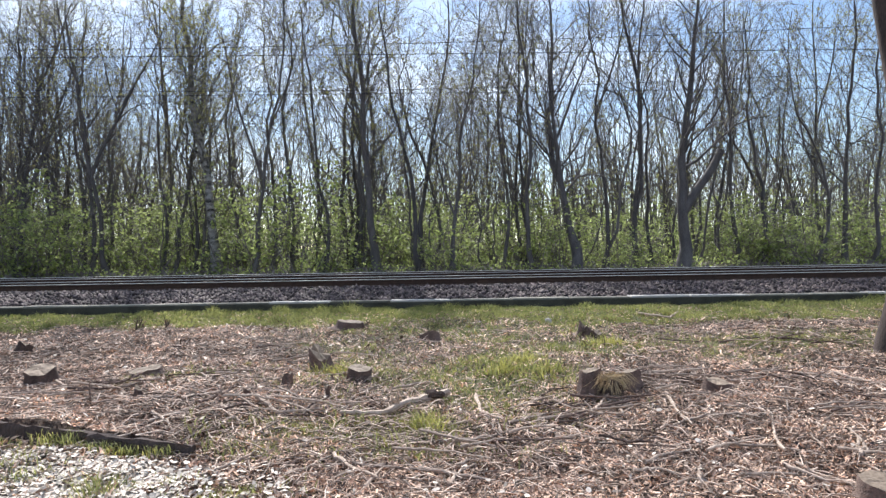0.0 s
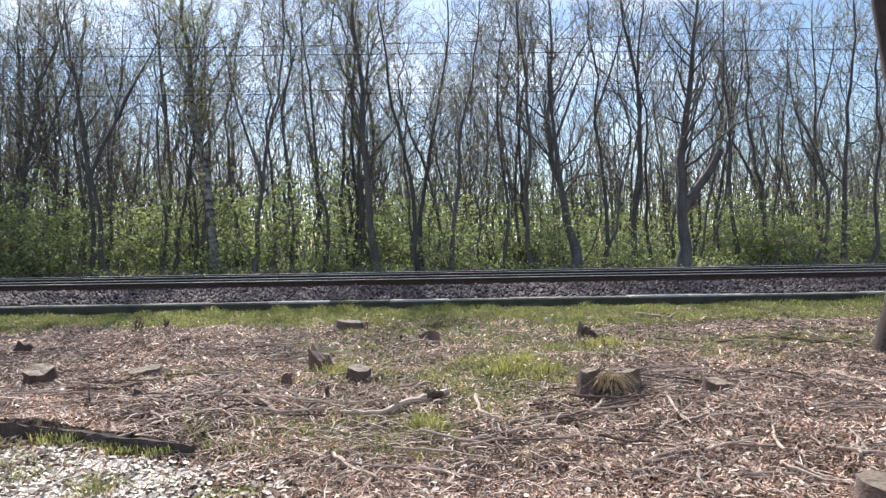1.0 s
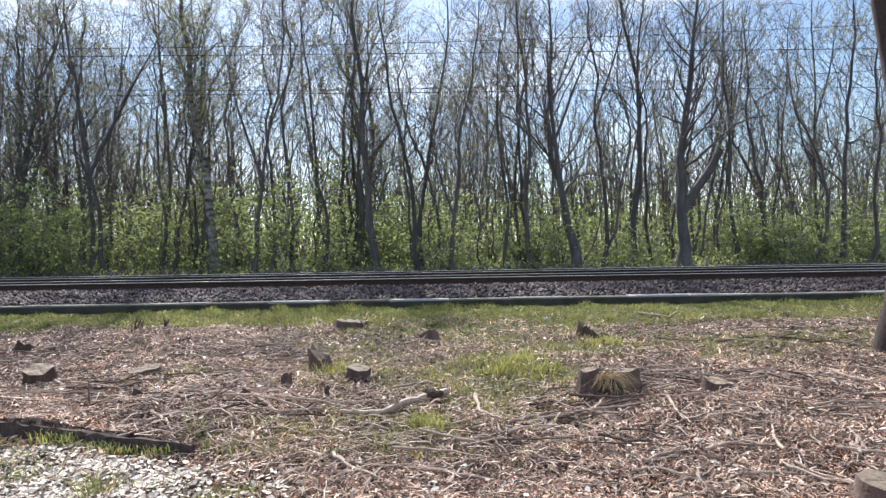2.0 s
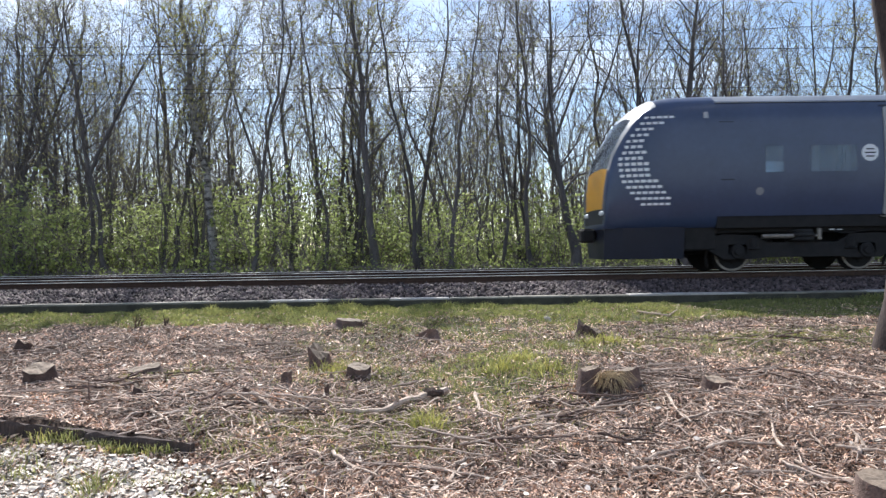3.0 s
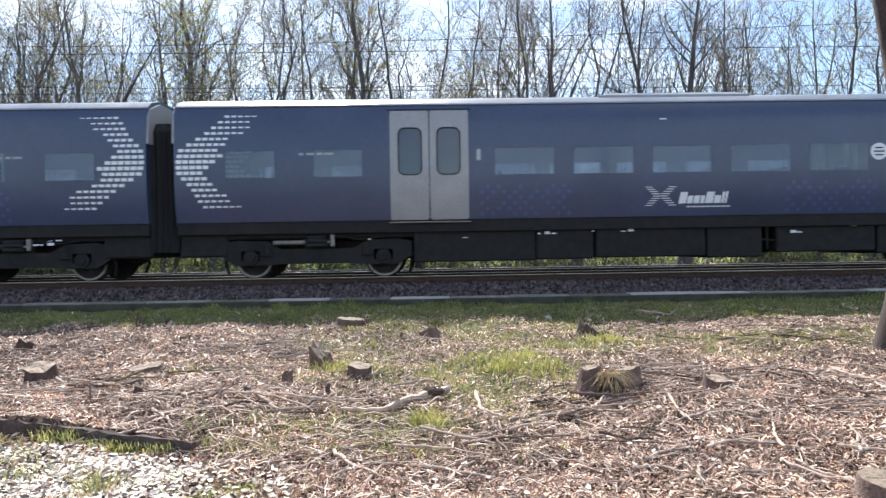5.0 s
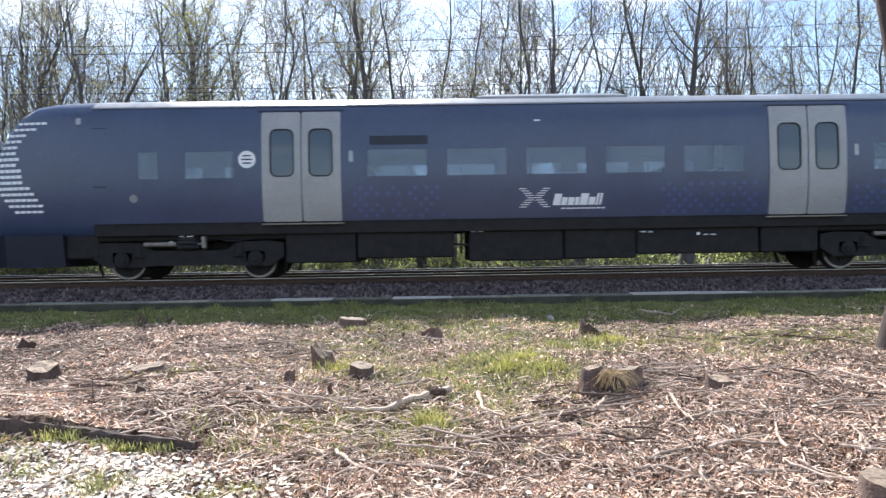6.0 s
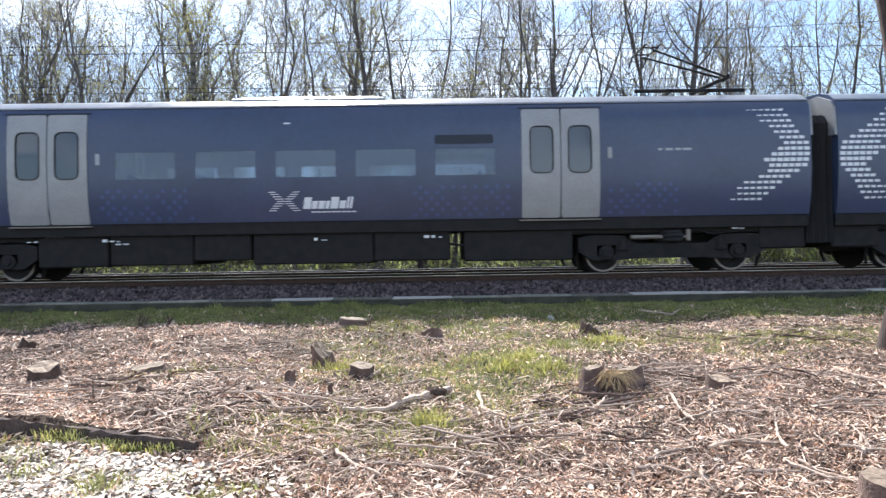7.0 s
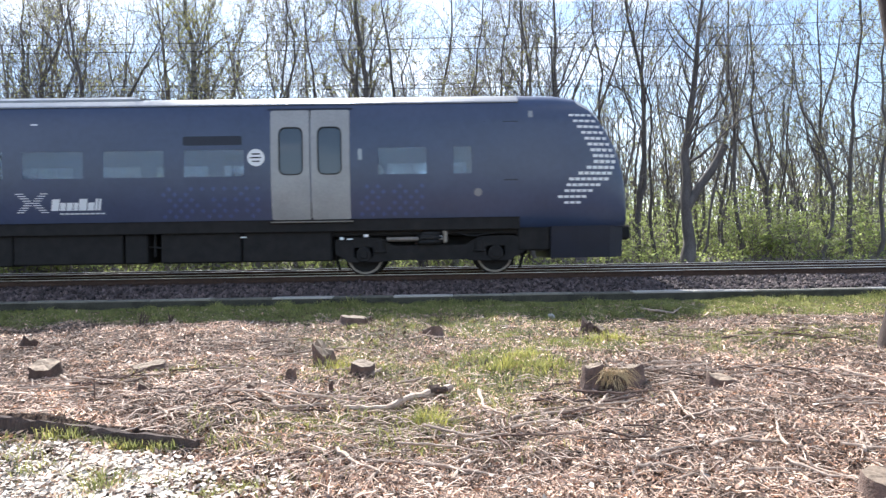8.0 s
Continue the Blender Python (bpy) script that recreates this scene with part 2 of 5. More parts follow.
def turf(x, y):
    """How grassy the ground is, 0 to 1."""
    def blob(cx, cy, rx, ry):
        return np.exp(-(((x - cx) / rx) ** 2 + ((y - cy) / ry) ** 2))
    wob = 0.35 * np.sin(x * 1.9 + 0.6 * np.sin(y * 2)) + 0.3 * np.sin(x * 4.3 + y * 3.1)
    strip = np.clip((y - 10.35 - 0.5 * wob + 0.05 * x) / 0.5, 0, 1) * np.clip((13.2 - y) / 0.2, 0, 1)
    strip *= np.clip(1.15 - 0.12 * np.clip(x - 3.5, 0, 9) + 0.5 * np.clip(y - 11.4, 0, 2), 0, 1)
    g = strip
    for cx, cy, rx, ry, k in ((0.6, 7.0, 0.95, 1.1, 1.0), (0.75, 7.9, 0.8, 0.6, 1.1), (1.8, 8.1, 0.9, 0.5, 1.1), (-0.7, 7.6, 0.8, 0.9, 0.6), (4.6, 8.6, 2.4, 0.55, 0.9), (-1.1, 8.9, 0.7, 0.6, 0.7), (3.4, 7.7, 0.9, 0.4, 0.5),
                               (-0.1, 5.4, 0.4, 0.5, 0.75), (-1.0, 5.0, 0.6, 0.5, 0.65), (-3.2, 4.6, 0.4, 0.3, 0.8), (-2.6, 4.25, 0.2, 0.15, 0.8), (-1.85, 4.05, 0.3, 0.25, 0.8), (-1.3, 3.85, 0.4, 0.2, 0.7), (-2.2, 4.75, 0.3, 0.08, 0.5), (-2.6, 7.0, 0.5, 0.4, 0.45),
                               (0.1, 9.9, 1.6, 0.6, 0.9), (1.9, 10.0, 1.1, 0.5, 0.8), (1.0, 9.1, 1.1, 0.4, 0.75), (2.7, 9.3, 1.1, 0.4, 0.7), (-0.6, 8.2, 0.6, 0.5, 0.7), (-0.3, 6.9, 0.8, 0.8, 0.6), (0.35, 6.3, 0.8, 0.5, 0.7), (-0.35, 5.5, 0.5, 0.35, 0.6), (-1.1, 6.9, 0.5, 0.4, 0.55), (-0.1, 4.7, 0.7, 0.3, 0.4)):
        g = np.maximum(g, k * blob(cx, cy, rx, ry) * (1 + 0.5 * wob))
    g = g * (1 - 0.85 * blob(0.3, 8.1, 0.55, 0.28))
    return np.clip(g, 0, 1)


def make_ground():
    xs = np.concatenate([[-3000, -800, -300, -120, -60, -35, -22], np.arange(-14, 14.01, 0.11), [22, 35, 60, 120, 300, 800, 3000]])
    ys = np.concatenate([[-2000, -500, -100, -30, -8, -2], np.arange(0.5, 13.4, 0.08), np.arange(13.6, 40, 0.8), [60, 120, 300, 900, 3000]])
    gx, gy = np.meshgrid(xs, ys)
    gz = lie(gx, gy)
    rough = np.random.RandomState(3).rand(*gx.shape) - 0.5
    gz = gz + rough * 0.03 * ((gy > 0) & (gy < 12.3) & (abs(gx) < 15))
    nx, ny = len(xs), len(ys)
    i = np.arange(nx * ny).reshape(ny, nx)
    faces = np.stack([i[:-1, :-1], i[:-1, 1:], i[1:, 1:], i[1:, :-1]], -1).reshape(-1, 4)
    me = quick_mesh("ground", np.stack([gx, gy, gz], -1).reshape(-1, 3), faces, EARTH, True)
    at = me.attributes.new("turf", "FLOAT", "POINT")
    g = turf(gx, gy)
    g = np.where(gy > 22.0, 0.7, g)
    at.data.foreach_set("value", g.ravel().astype(np.float32))
    return tagged(new("ground", me), "woodland clearing floor of brown chips, litter and turf", "ground", kind="structure")


make_ground()


# ---- railway track ----
def rail_shape(x0, x1):
    prof = [(-0.07, -0.159), (0.07, -0.159), (0.07, -0.148), (0.012, -0.125), (0.01, -0.05), (0.035, -0.038), (0.035, -0.006), (0.025, 0.0),
            (-0.025, 0.0), (-0.035, -0.006), (-0.035, -0.038), (-0.01, -0.05), (-0.012, -0.125), (-0.07, -0.148)]
    return Shape().loft([[(x, y, z) for y, z in prof] for x in (x0, x1)])


FAR_TRACK = 19.4
sleeper = Shape().loft([[(-0.14 + e, -1.25, z), (0.14 - e, -1.25, z), (0.14 - e, 1.25, z), (-0.14 + e, 1.25, z)] for z, e in ((-0.36, 0), (-0.2, 0.02), (-0.165, 0.05))]).mesh("sleeper", CONCRETE)
for centre in (TRACK, FAR_TRACK):
    track = tagged(new("railway_track"), "rusty steel rails on concrete sleepers in grey ballast", "railway track", kind="structure")
    for y in (centre - 0.7525, centre + 0.7525):
        r = part("rail", rail_shape(-300, 300), RAIL, track, "rusty rail with a polished head", at=pose(0, y, 0))
        part("rail_head", Shape().box(-300, 300, -0.0375, 0.0375, -0.012, 0.003, 0.004), STEEL, r, "bright worn running surface")
    for k in range(-40, 41):
        part("sleeper", sleeper, None, track, at=pose(k * 0.65, centre, 0))


def ballast():
    """Loose stones heaped between the sleepers and down the shoulder, one mesh."""
    rs = np.random.RandomState(5)
    oct_f = np.array([(0, 2, 4), (2, 1, 4), (1, 3, 4), (3, 0, 4), (2, 0, 5), (1, 2, 5), (3, 1, 5), (0, 3, 5)])
    n = 27000
    x = rs.uniform(-17, 17, n)
    y = np.where(rs.rand(n) < 0.8, rs.uniform(13.05, 15.2, n), rs.uniform(15.2, 21.5, n))
    top = np.interp(y, [13.05, 13.9, 14.3, 20.8, 21.5], [-0.34, -0.235, -0.19, -0.19, -0.26])
    z = top + rs.uniform(-0.03, 0.02, n)
    size = rs.uniform(0.03, 0.072, n)
    base = np.array([(1, 0, 0), (-1, 0, 0), (0, 1, 0), (0, -1, 0), (0, 0, 1), (0, 0, -1)], float)
    ang = rs.uniform(0, 6.283, n)
    v = base[None] * (size[:, None, None] * rs.uniform(0.6, 1.3, (n, 6, 1)))
    v = v + rs.uniform(-0.012, 0.012, (n, 6, 3))
    tilt = rs.uniform(-0.8, 0.8, n)
    c, s = np.cos(tilt)[:, None], np.sin(tilt)[:, None]
    v = np.stack([v[..., 0], v[..., 1] * c - v[..., 2] * s, v[..., 1] * s + v[..., 2] * c], -1)
    c, s = np.cos(ang)[:, None], np.sin(ang)[:, None]
    v = np.stack([v[..., 0] * c - v[..., 1] * s, v[..., 0] * s + v[..., 1] * c, v[..., 2]], -1)
    v += np.stack([x, y, z], -1)[:, None, :]
    f = oct_f[None] + (np.arange(n) * 6)[:, None, None]
    ob = new("ballast", quick_mesh("ballast", v.reshape(-1, 3), f.reshape(-1, 3), BALLAST))
    tagged(ob, "heap of loose grey-brown crushed granite ballast", "ballast", kind="stuff")
    bed = Shape()
    prof = [(12.95, -0.52), (13.05, -0.36), (13.9, -0.26), (14.3, -0.215), (20.9, -0.215), (21.5, -0.28), (21.7, -0.4)]
    bed.loft([[(xx, yy, zz) for yy, zz in prof] for xx in (-300, 300)], caps=True)
    tagged(part("ballast_bed", bed, BALLAST), "packed grey stone bed beneath the railway line", "ballast bed", kind="structure")


ballast()


def cable_trough():
    """A concrete trough along the shoulder with loose lids."""
    thing = tagged(new("cable_trough"), "weathered concrete cable trough with loose lids beside the ballast", "cable trough", kind="structure")
    part("channel", Shape().box(-60, 60, 12.68, 13.02, -0.75, -0.345, 0.01), DAMP_SHADED, thing, "dark concrete channel side, damp with shade in its colour")
    rs = random.Random(4)
    lid = Shape().box(-0.578, 0.578, -0.15, 0.17, -0.03, 0.022, 0.01)
    plain, pale = lid.mesh("lid", CONCRETE), lid.mesh("lid", PALECONCRETE)
    x = -16.01
    while x < 16:
        mid = x + 0.585
        bright = any(a < mid < b for a, b in ((-2.9, -2.2), (-0.5, 0.1), (4.1, 6.0), (8.9, 9.4)))
        part("lid", pale if bright else plain, None, thing, "pale newer concrete lid" if bright else "",
             at=pose(mid, 12.85 + rs.uniform(-0.015, 0.015), -0.343 + rs.uniform(-0.004, 0.006) + (0.008 if bright else 0), rs.uniform(-0.6, 0.6), rs.uniform(-0.5, 0.5), rs.uniform(-0.6, 0.6)))
        x += 1.17


cable_trough()


def rubble():
    """Pale broken stone along the far cess."""
    rs = np.random.RandomState(15)
    n = 700
    x = np.concatenate([rs.uniform(-15, -4, 400), rs.uniform(-4, 16, 300)])
    y = 21.75 + 0.35 * rs.rand(n)
    base = np.array([(1, 0, 0), (-1, 0, 0), (0, 1, 0), (0, -1, 0), (0, 0, 0.7), (0, 0, -0.7)], float)
    v = base[None] * (rs.uniform(0.04, 0.11, n)[:, None, None] * rs.uniform(0.6, 1.3, (n, 6, 1))) + rs.uniform(-0.02, 0.02, (n, 6, 3))
    v += np.stack([x, y, np.interp(y, [21.7, 22.1], [-0.2, -0.1])], -1)[:, None, :]
    f = np.array([(0, 2, 4), (2, 1, 4), (1, 3, 4), (3, 0, 4), (2, 0, 5), (1, 2, 5), (3, 1, 5), (0, 3, 5)])[None] + (np.arange(n) * 6)[:, None, None]
    tagged(new("rubble", quick_mesh("rubble", v.reshape(-1, 3), f.reshape(-1, 3), PALECONCRETE)), "pale broken stone along the far trackside", "rubble", kind="stuff")


rubble()


# ---- overhead wires ----
def overhead_wire(z0, y, sag_at, sag, r=0.012, label="thin dark overhead line above the railway"):
    pts = [(x, y, z0 + sag * ((x - sag_at) / 25.0) ** 2) for x in np.linspace(-70, 70, 57)]
    ob = part("overhead_wire", Shape().tube(pts, [r] * len(pts), 5), WIRE)
    return tagged(ob, label, "wire", "overhead wires")


overhead_wire(5.36, TRACK, 0, 0.02, 0.008, "taut copper contact wire over the track")
overhead_wire(5.55, TRACK, -8, 0.7, 0.007, "sagging catenary wire above the contact wire")
overhead_wire(5.3, FAR_TRACK, 0, 0.02, 0.008, "taut copper contact wire over the track")
overhead_wire(5.4, FAR_TRACK, -3, 0.95, 0.007, "sagging catenary wire above the contact wire")
overhead_wire(6.58, TRACK - 0.4, -14, 0.15, 0.009, "taut earth wire high beside the track")


# ---- train ----
SPEED, NOSE = 28.3, 6.62
PROFILE = [(-1.16, 1.02), (-1.235, 1.1), (-1.29, 1.26), (-1.345, 1.5), (-1.385, 1.8), (-1.408, 2.22), (-1.405, 2.8), (-1.385, 3.3), (-1.345, 3.64), (-1.25, 3.82), (-1.06, 3.95), (-0.7, 4.05), (-0.3, 4.09)]
RISE = PROFILE[-1][1] - PROFILE[0][1]


def side_y(z):
    """How far out the body side is at height z."""
    return float(np.interp(z, [p[1] for p in PROFILE], [-p[0] for p in PROFILE]))


def dash(shape, x, z, w, h, s, lift=0.004):
    """A thin raised plate on the body side s (-1 near, 1 far)."""
    y0, y1 = side_y(z - h / 2), side_y(z + h / 2)
    a, b, c, d = (x - w / 2, z - h / 2, y0), (x + w / 2, z - h / 2, y0), (x + w / 2, z + h / 2, y1), (x - w / 2, z + h / 2, y1)
    outer = [(p[0], s * (p[2] + lift), p[1]) for p in (a, b, c, d)]
    inner = [(p[0], s * (p[2] - 0.01), p[1]) for p in (a, b, c, d)]
    return shape.loft([inner, outer])


def rounded(x, z, w, h, r, n=5):
    pts = []
    for cx, cz, a0 in ((x + w / 2 - r, z + h / 2 - r, 0), (x - w / 2 + r, z + h / 2 - r, 90), (x - w / 2 + r, z - h / 2 + r, 180), (x + w / 2 - r, z - h / 2 + r, 270)):
        for k in range(n):
            a = radians(a0 + 90 * k / (n - 1))
            pts.append((cx + r * math.cos(a), cz + r * math.sin(a)))
        if a0 in (90, 270):
            # points along the upright edge, so that it can follow the curved side
            run = (h - 2 * r) * (-1 if a0 == 90 else 1)
            pts += [(pts[-1][0], pts[-1][1] + run * k / 9) for k in range(1, 9)]
    return pts


def plate(shape, pts, s, out, depth):
    """A plate with the outline pts in (x, z), following the body side, from depth inside to out outside it."""
    return shape.loft([[(x, s * (side_y(z) + o), z) for x, z in pts] for o in (-depth, out)])


def ring(shape, outer, inner, s, out, depth, steps=5):
    """A frame between two outlines of equally many points, in strips that follow the curved side."""
    n = len(outer)
    rows = [(outer, -depth)]
    for k in range(steps + 1):
        f = k / steps
        rows.append(([(a + (c - a) * f, b + (d - b) * f) for (a, b), (c, d) in zip(outer, inner)], out))
    rows.append((inner, -depth))
    m = len(rows)
    vs = [(x, s * (side_y(z) + o), z) for pts, o in rows for x, z in pts]
    fs = [(a * n + j, a * n + (j + 1) % n, ((a + 1) % m) * n + (j + 1) % n, ((a + 1) % m) * n + j) for a in range(m) for j in range(n)]
    return shape.add(vs, fs)


NOSE_CURVE = [(0.16, 1.15, 0.92), (0.17, 1.5, 1.02), (0.2, 2.0, 1.09), (0.27, 2.45, 1.14), (0.36, 2.8, 1.18), (0.58, 3.25, 1.24), (0.8, 3.6, 1.29), (1.02, 3.84, 1.33), (1.3, 4.0, 1.365), (1.75, 4.07, 1.395), (2.6, 4.09, 1.41)]


GAP = 0.3          # from a carriage's end wall to the coupling plane


def car_body(car, half, nose, windows, doors):
    """The shell, hollow, with openings. nose: None or the side (-1, 1) on which the cab is."""
    front = half - 2.6 if nose else half
    xs = {-half + GAP if nose != -1 else -front, half - GAP if nose != 1 else front}
    for x, w in windows:
        xs |= {x - w / 2, x + w / 2}
    for x in doors:
        xs |= {x - 0.9, x + 0.9}
    lo, hi = min(xs), max(xs)
    xs |= {lo + (hi - lo) * k / 16 for k in range(1, 16)}
    xs = sorted(x for x in xs if lo <= x <= hi)
    full = PROFILE + [(-y, z) for y, z in reversed(PROFILE)]
    n = len(full)
    body = Shape()
    rows = [[(x, y, z) for y, z in full] for x in xs]
    fs, roof_faces = [], []
    for i in range(len(xs) - 1):
        mx = (xs[i] + xs[i + 1]) / 2
        for j in range(n - 1):
            mz = (full[j][1] + full[j + 1][1]) / 2
            pane = 2.22 < mz < 2.8 and any(abs(mx - x) < w / 2 for x, w in windows)
            roof = mz > 3.8
            if roof:
                roof_faces.append((i * n + j, i * n + j + 1, (i + 1) * n + j + 1, (i + 1) * n + j))
            elif not pane and mz > 1.26:
                fs.append((i * n + j, i * n + j + 1, (i + 1) * n + j + 1, (i + 1) * n + j))
    body.add([p for r in rows for p in r], fs)
    # end walls
    for i, x in ((0, lo), (len(xs) - 1, hi)):
        if not (nose == -1 and i == 0) and not (nose == 1 and i):
            body.add([(x, y, z) for y, z in full], [tuple(range(n))])
    if nose:
        sections = []
        for d, top, w in NOSE_CURVE:
            x = nose * (half - d)
            sections.append([(x, y * w / 1.41, 1.02 + (z - 1.02) * (top - 1.02) / RISE) for y, z in full])
        e = len(PROFILE) - 4
        edge, pillar = (e, n - 2 - e), (e + 1, n - 3 - e)

        def zone(i, j, mz):
            """Which part of the cab a face belongs to."""
            if i >= 8 or not edge[0] <= j <= edge[1]:
                return "cab_shell"
            inner = pillar[0] <= j <= pillar[1]
            if mz < 1.45:
                return "cab_skirt"
            if mz < 2.4:
                return "cab_front" if inner else "cab_shell"
            return "windscreen" if inner and mz < 3.5 else "cab_brow"

        vs = [p for r in sections for p in r]
        for name, mat, label in (("cab_shell", BLUE, "dark blue cab side"), ("cab_skirt", NAVY, "dark lower cab front"), ("cab_front", YELLOW, "warning-yellow cab front"),
                                 ("windscreen", DOORGLASS, "dark raked windscreen"), ("cab_brow", SILVER, "pale grey frame round the windscreen")):
            sh, fs = Shape(), []
            for i in range(len(sections) - 1):
                for j in range(n - 1):
                    q = (i * n + j, i * n + j + 1, (i + 1) * n + j + 1, (i + 1) * n + j)
                    if zone(i, j, sum(vs[k][2] for k in q) / 4) == name:
                        fs.append(q)
            if name == "cab_shell":
                fs.append(tuple(range(n)))
            sh.add(vs, fs)
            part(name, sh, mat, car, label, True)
        x = (half - 0.16) * nose
        part("valance", Shape().loft([[(nose * (half - d), y, z) for y, z in ((-w, 0.33), (-w - 0.12, 1.04), (w + 0.12, 1.04), (w, 0.33))] for d, w in ((0.2, 0.72), (0.55, 0.98), (1.3, 1.1), (1.9, 1.12))]),
             NAVY, car, "dark navy valance below the cab")
        part("coupler", Shape().box(min(x, x + nose * 0.34), max(x, x + nose * 0.34), -0.2, 0.2, 0.72, 1.06, 0.05).box(min(x - nose * 0.4, x), max(x - nose * 0.4, x), -0.11, 0.11, 0.8, 0.98, 0.02), UNDER, car, "automatic coupler")
        for s in (-1, 1):
            part("headlamp", Shape().box(min(x, x - nose * 0.2) - 0.02, max(x, x - nose * 0.2) + 0.02, s * 0.72 - 0.16, s * 0.72 + 0.16, 1.32, 1.46, 0.04), WHITE, car, "white headlamp cluster")
    part("body", body, BLUE, car, "dark blue body shell, lens haze in its paint", True)
    part("roof", Shape().add([p for r in rows for p in r], roof_faces), ROOF, car, "curved grey roof, sky gleam put into its pale colour", True)
    return lo, hi


def door_pair(car, x, s):
    for k in (-1, 1):
        c = x + k * 0.435
        hole = rounded(c + k * -0.015, 2.75, 0.48, 1.0, 0.13)
        outer = rounded(c, 2.452, 0.845, 2.385, 0.05)
        d = Shape()
        ring(d, outer, hole, s, 0.022, 0.03)
        door = part("door", d, SILVER, car, "pale grey sliding door leaf")
        g = Shape()
        a, b = c + k * -0.015 - 0.245, c + k * -0.015 + 0.245
        g.loft([[(a, s * (side_y(z) + 0.008), z), (b, s * (side_y(z) + 0.008), z), (b, s * (side_y(z) - 0.02), z), (a, s * (side_y(z) - 0.02), z)] for z in np.linspace(2.245, 3.255, 9)])
        part("door_window", g, DOORGLASS, door, "dark tinted pane", True)
        seal = Shape()
        ring(seal, rounded(c + k * -0.015, 2.75, 0.53, 1.05, 0.15), rounded(c + k * -0.015, 2.75, 0.48, 1.0, 0.13), s, 0.027, 0.0)
        part("window_seal", seal, RUBBER, door, "black rubber seal")
    part("door_gap", plate(Shape(), rounded(x, 2.452, 0.04, 2.385, 0.012, 3), s, 0.015, 0.01), RUBBER, car, "dark seam between the door leaves")
    part("threshold", Shape().box(x - 0.9, x + 0.9, min(s * 1.22, s * 1.345), max(s * 1.22, s * 1.345), 1.19, 1.225, 0.01), TYRE, car, "dull metal door step")
    panel = Shape()
    dash(panel, x + 1.08, 2.66, 0.09, 0.24, s, 0.01)
    part("door_button", panel, LAMPGLASS, car, "door button panel")


ARM = ((1.60, 0.55, 1.36), (1.75, 0.43, 1.15), (1.9, 0.37, 1.0), (2.0, 0.31, 0.9), (2.15, 0.18, 0.77), (2.3, 0.02, 0.65), (2.45, 0.0, 0.68), (2.6, 0.0, 0.84), (2.7, 0.02, 0.97),
       (2.85, 0.06, 0.99), (3.0, 0.31, 1.05), (3.2, 0.62, 1.46), (3.4, 0.86, 1.67), (3.57, 1.05, 1.73))


def saltire_half(shape, x, face, s):
    """Rows of pale dashes that form half a slanted cross; face: towards which end of the car it opens."""
    for r in range(17):
        z = 1.6 + r * 0.123
        # the other end's half is the same one turned upside down
        k = z if face * s > 0 else 5.17 - z
        near, far = (float(np.interp(k, [a[0] for a in ARM], [a[i] for a in ARM])) for i in (1, 2))
        n = max(4, round((far - near) / 0.145))
        u = abs(z - 2.5)
        for c in range(n):
            dash(shape, x - face * (near + 0.07 + c * 0.145), z, 0.122 - 0.022 * u, 0.08 - 0.03 * u - 0.006 * c * u, s)


def word_mark(car, x, s):
    """The operator's mark: a small striped cross and a row of slanted white blocks."""
    d = -s  # reading direction on this side
    sh = Shape()
    for r in range(9):
        u = abs(r - 4) / 4
        z = 1.5 + r * 0.05
        for side in (-1, 1):
            dash(sh, x - d * (0.68 - side * (0.06 + 0.2 * u)), z, 0.2 - 0.04 * u, 0.017, s)
    widths = (0.16, 0.12, 0.13, 0.09, 0.17, 0.14, 0.05, 0.05)
    at = -0.28
    for i, w in enumerate(widths):
        h = 0.25 if i in (0, 4, 6, 7) else 0.17
        a, b = x + d * at, x + d * (at + w)
        plate(sh, [(a, 1.53), (b, 1.53), (b + d * h * 0.18, 1.53 + h), (a + d * h * 0.18, 1.53 + h)], s, 0.004, 0.01)
        at += w + 0.022
    for k in range(9):
        dash(sh, x + d * (-0.05 + k * 0.11), 1.46, 0.09, 0.028, s)
    tagged(part("operator_mark", sh, WHITE, car, "white striped cross and slanted white blocks"), kind="stuff")


def chequers(shape, x0, x1, s, seed):
    rs = random.Random(seed)
    k = 0
    x = x0
    while x < x1:
        for r in range(6):
            if (r + k) % 2 == 0 and rs.random() < 0.8:
                q = 0.11
                z = 1.36 + r * 0.12
                pts = [(x - q / 2, z), (x, z - q / 2), (x + q / 2, z), (x, z + q / 2)]
                plate(shape, pts, s, 0.003, 0.01)
        x += 0.12
        k += 1


WHEELS = []


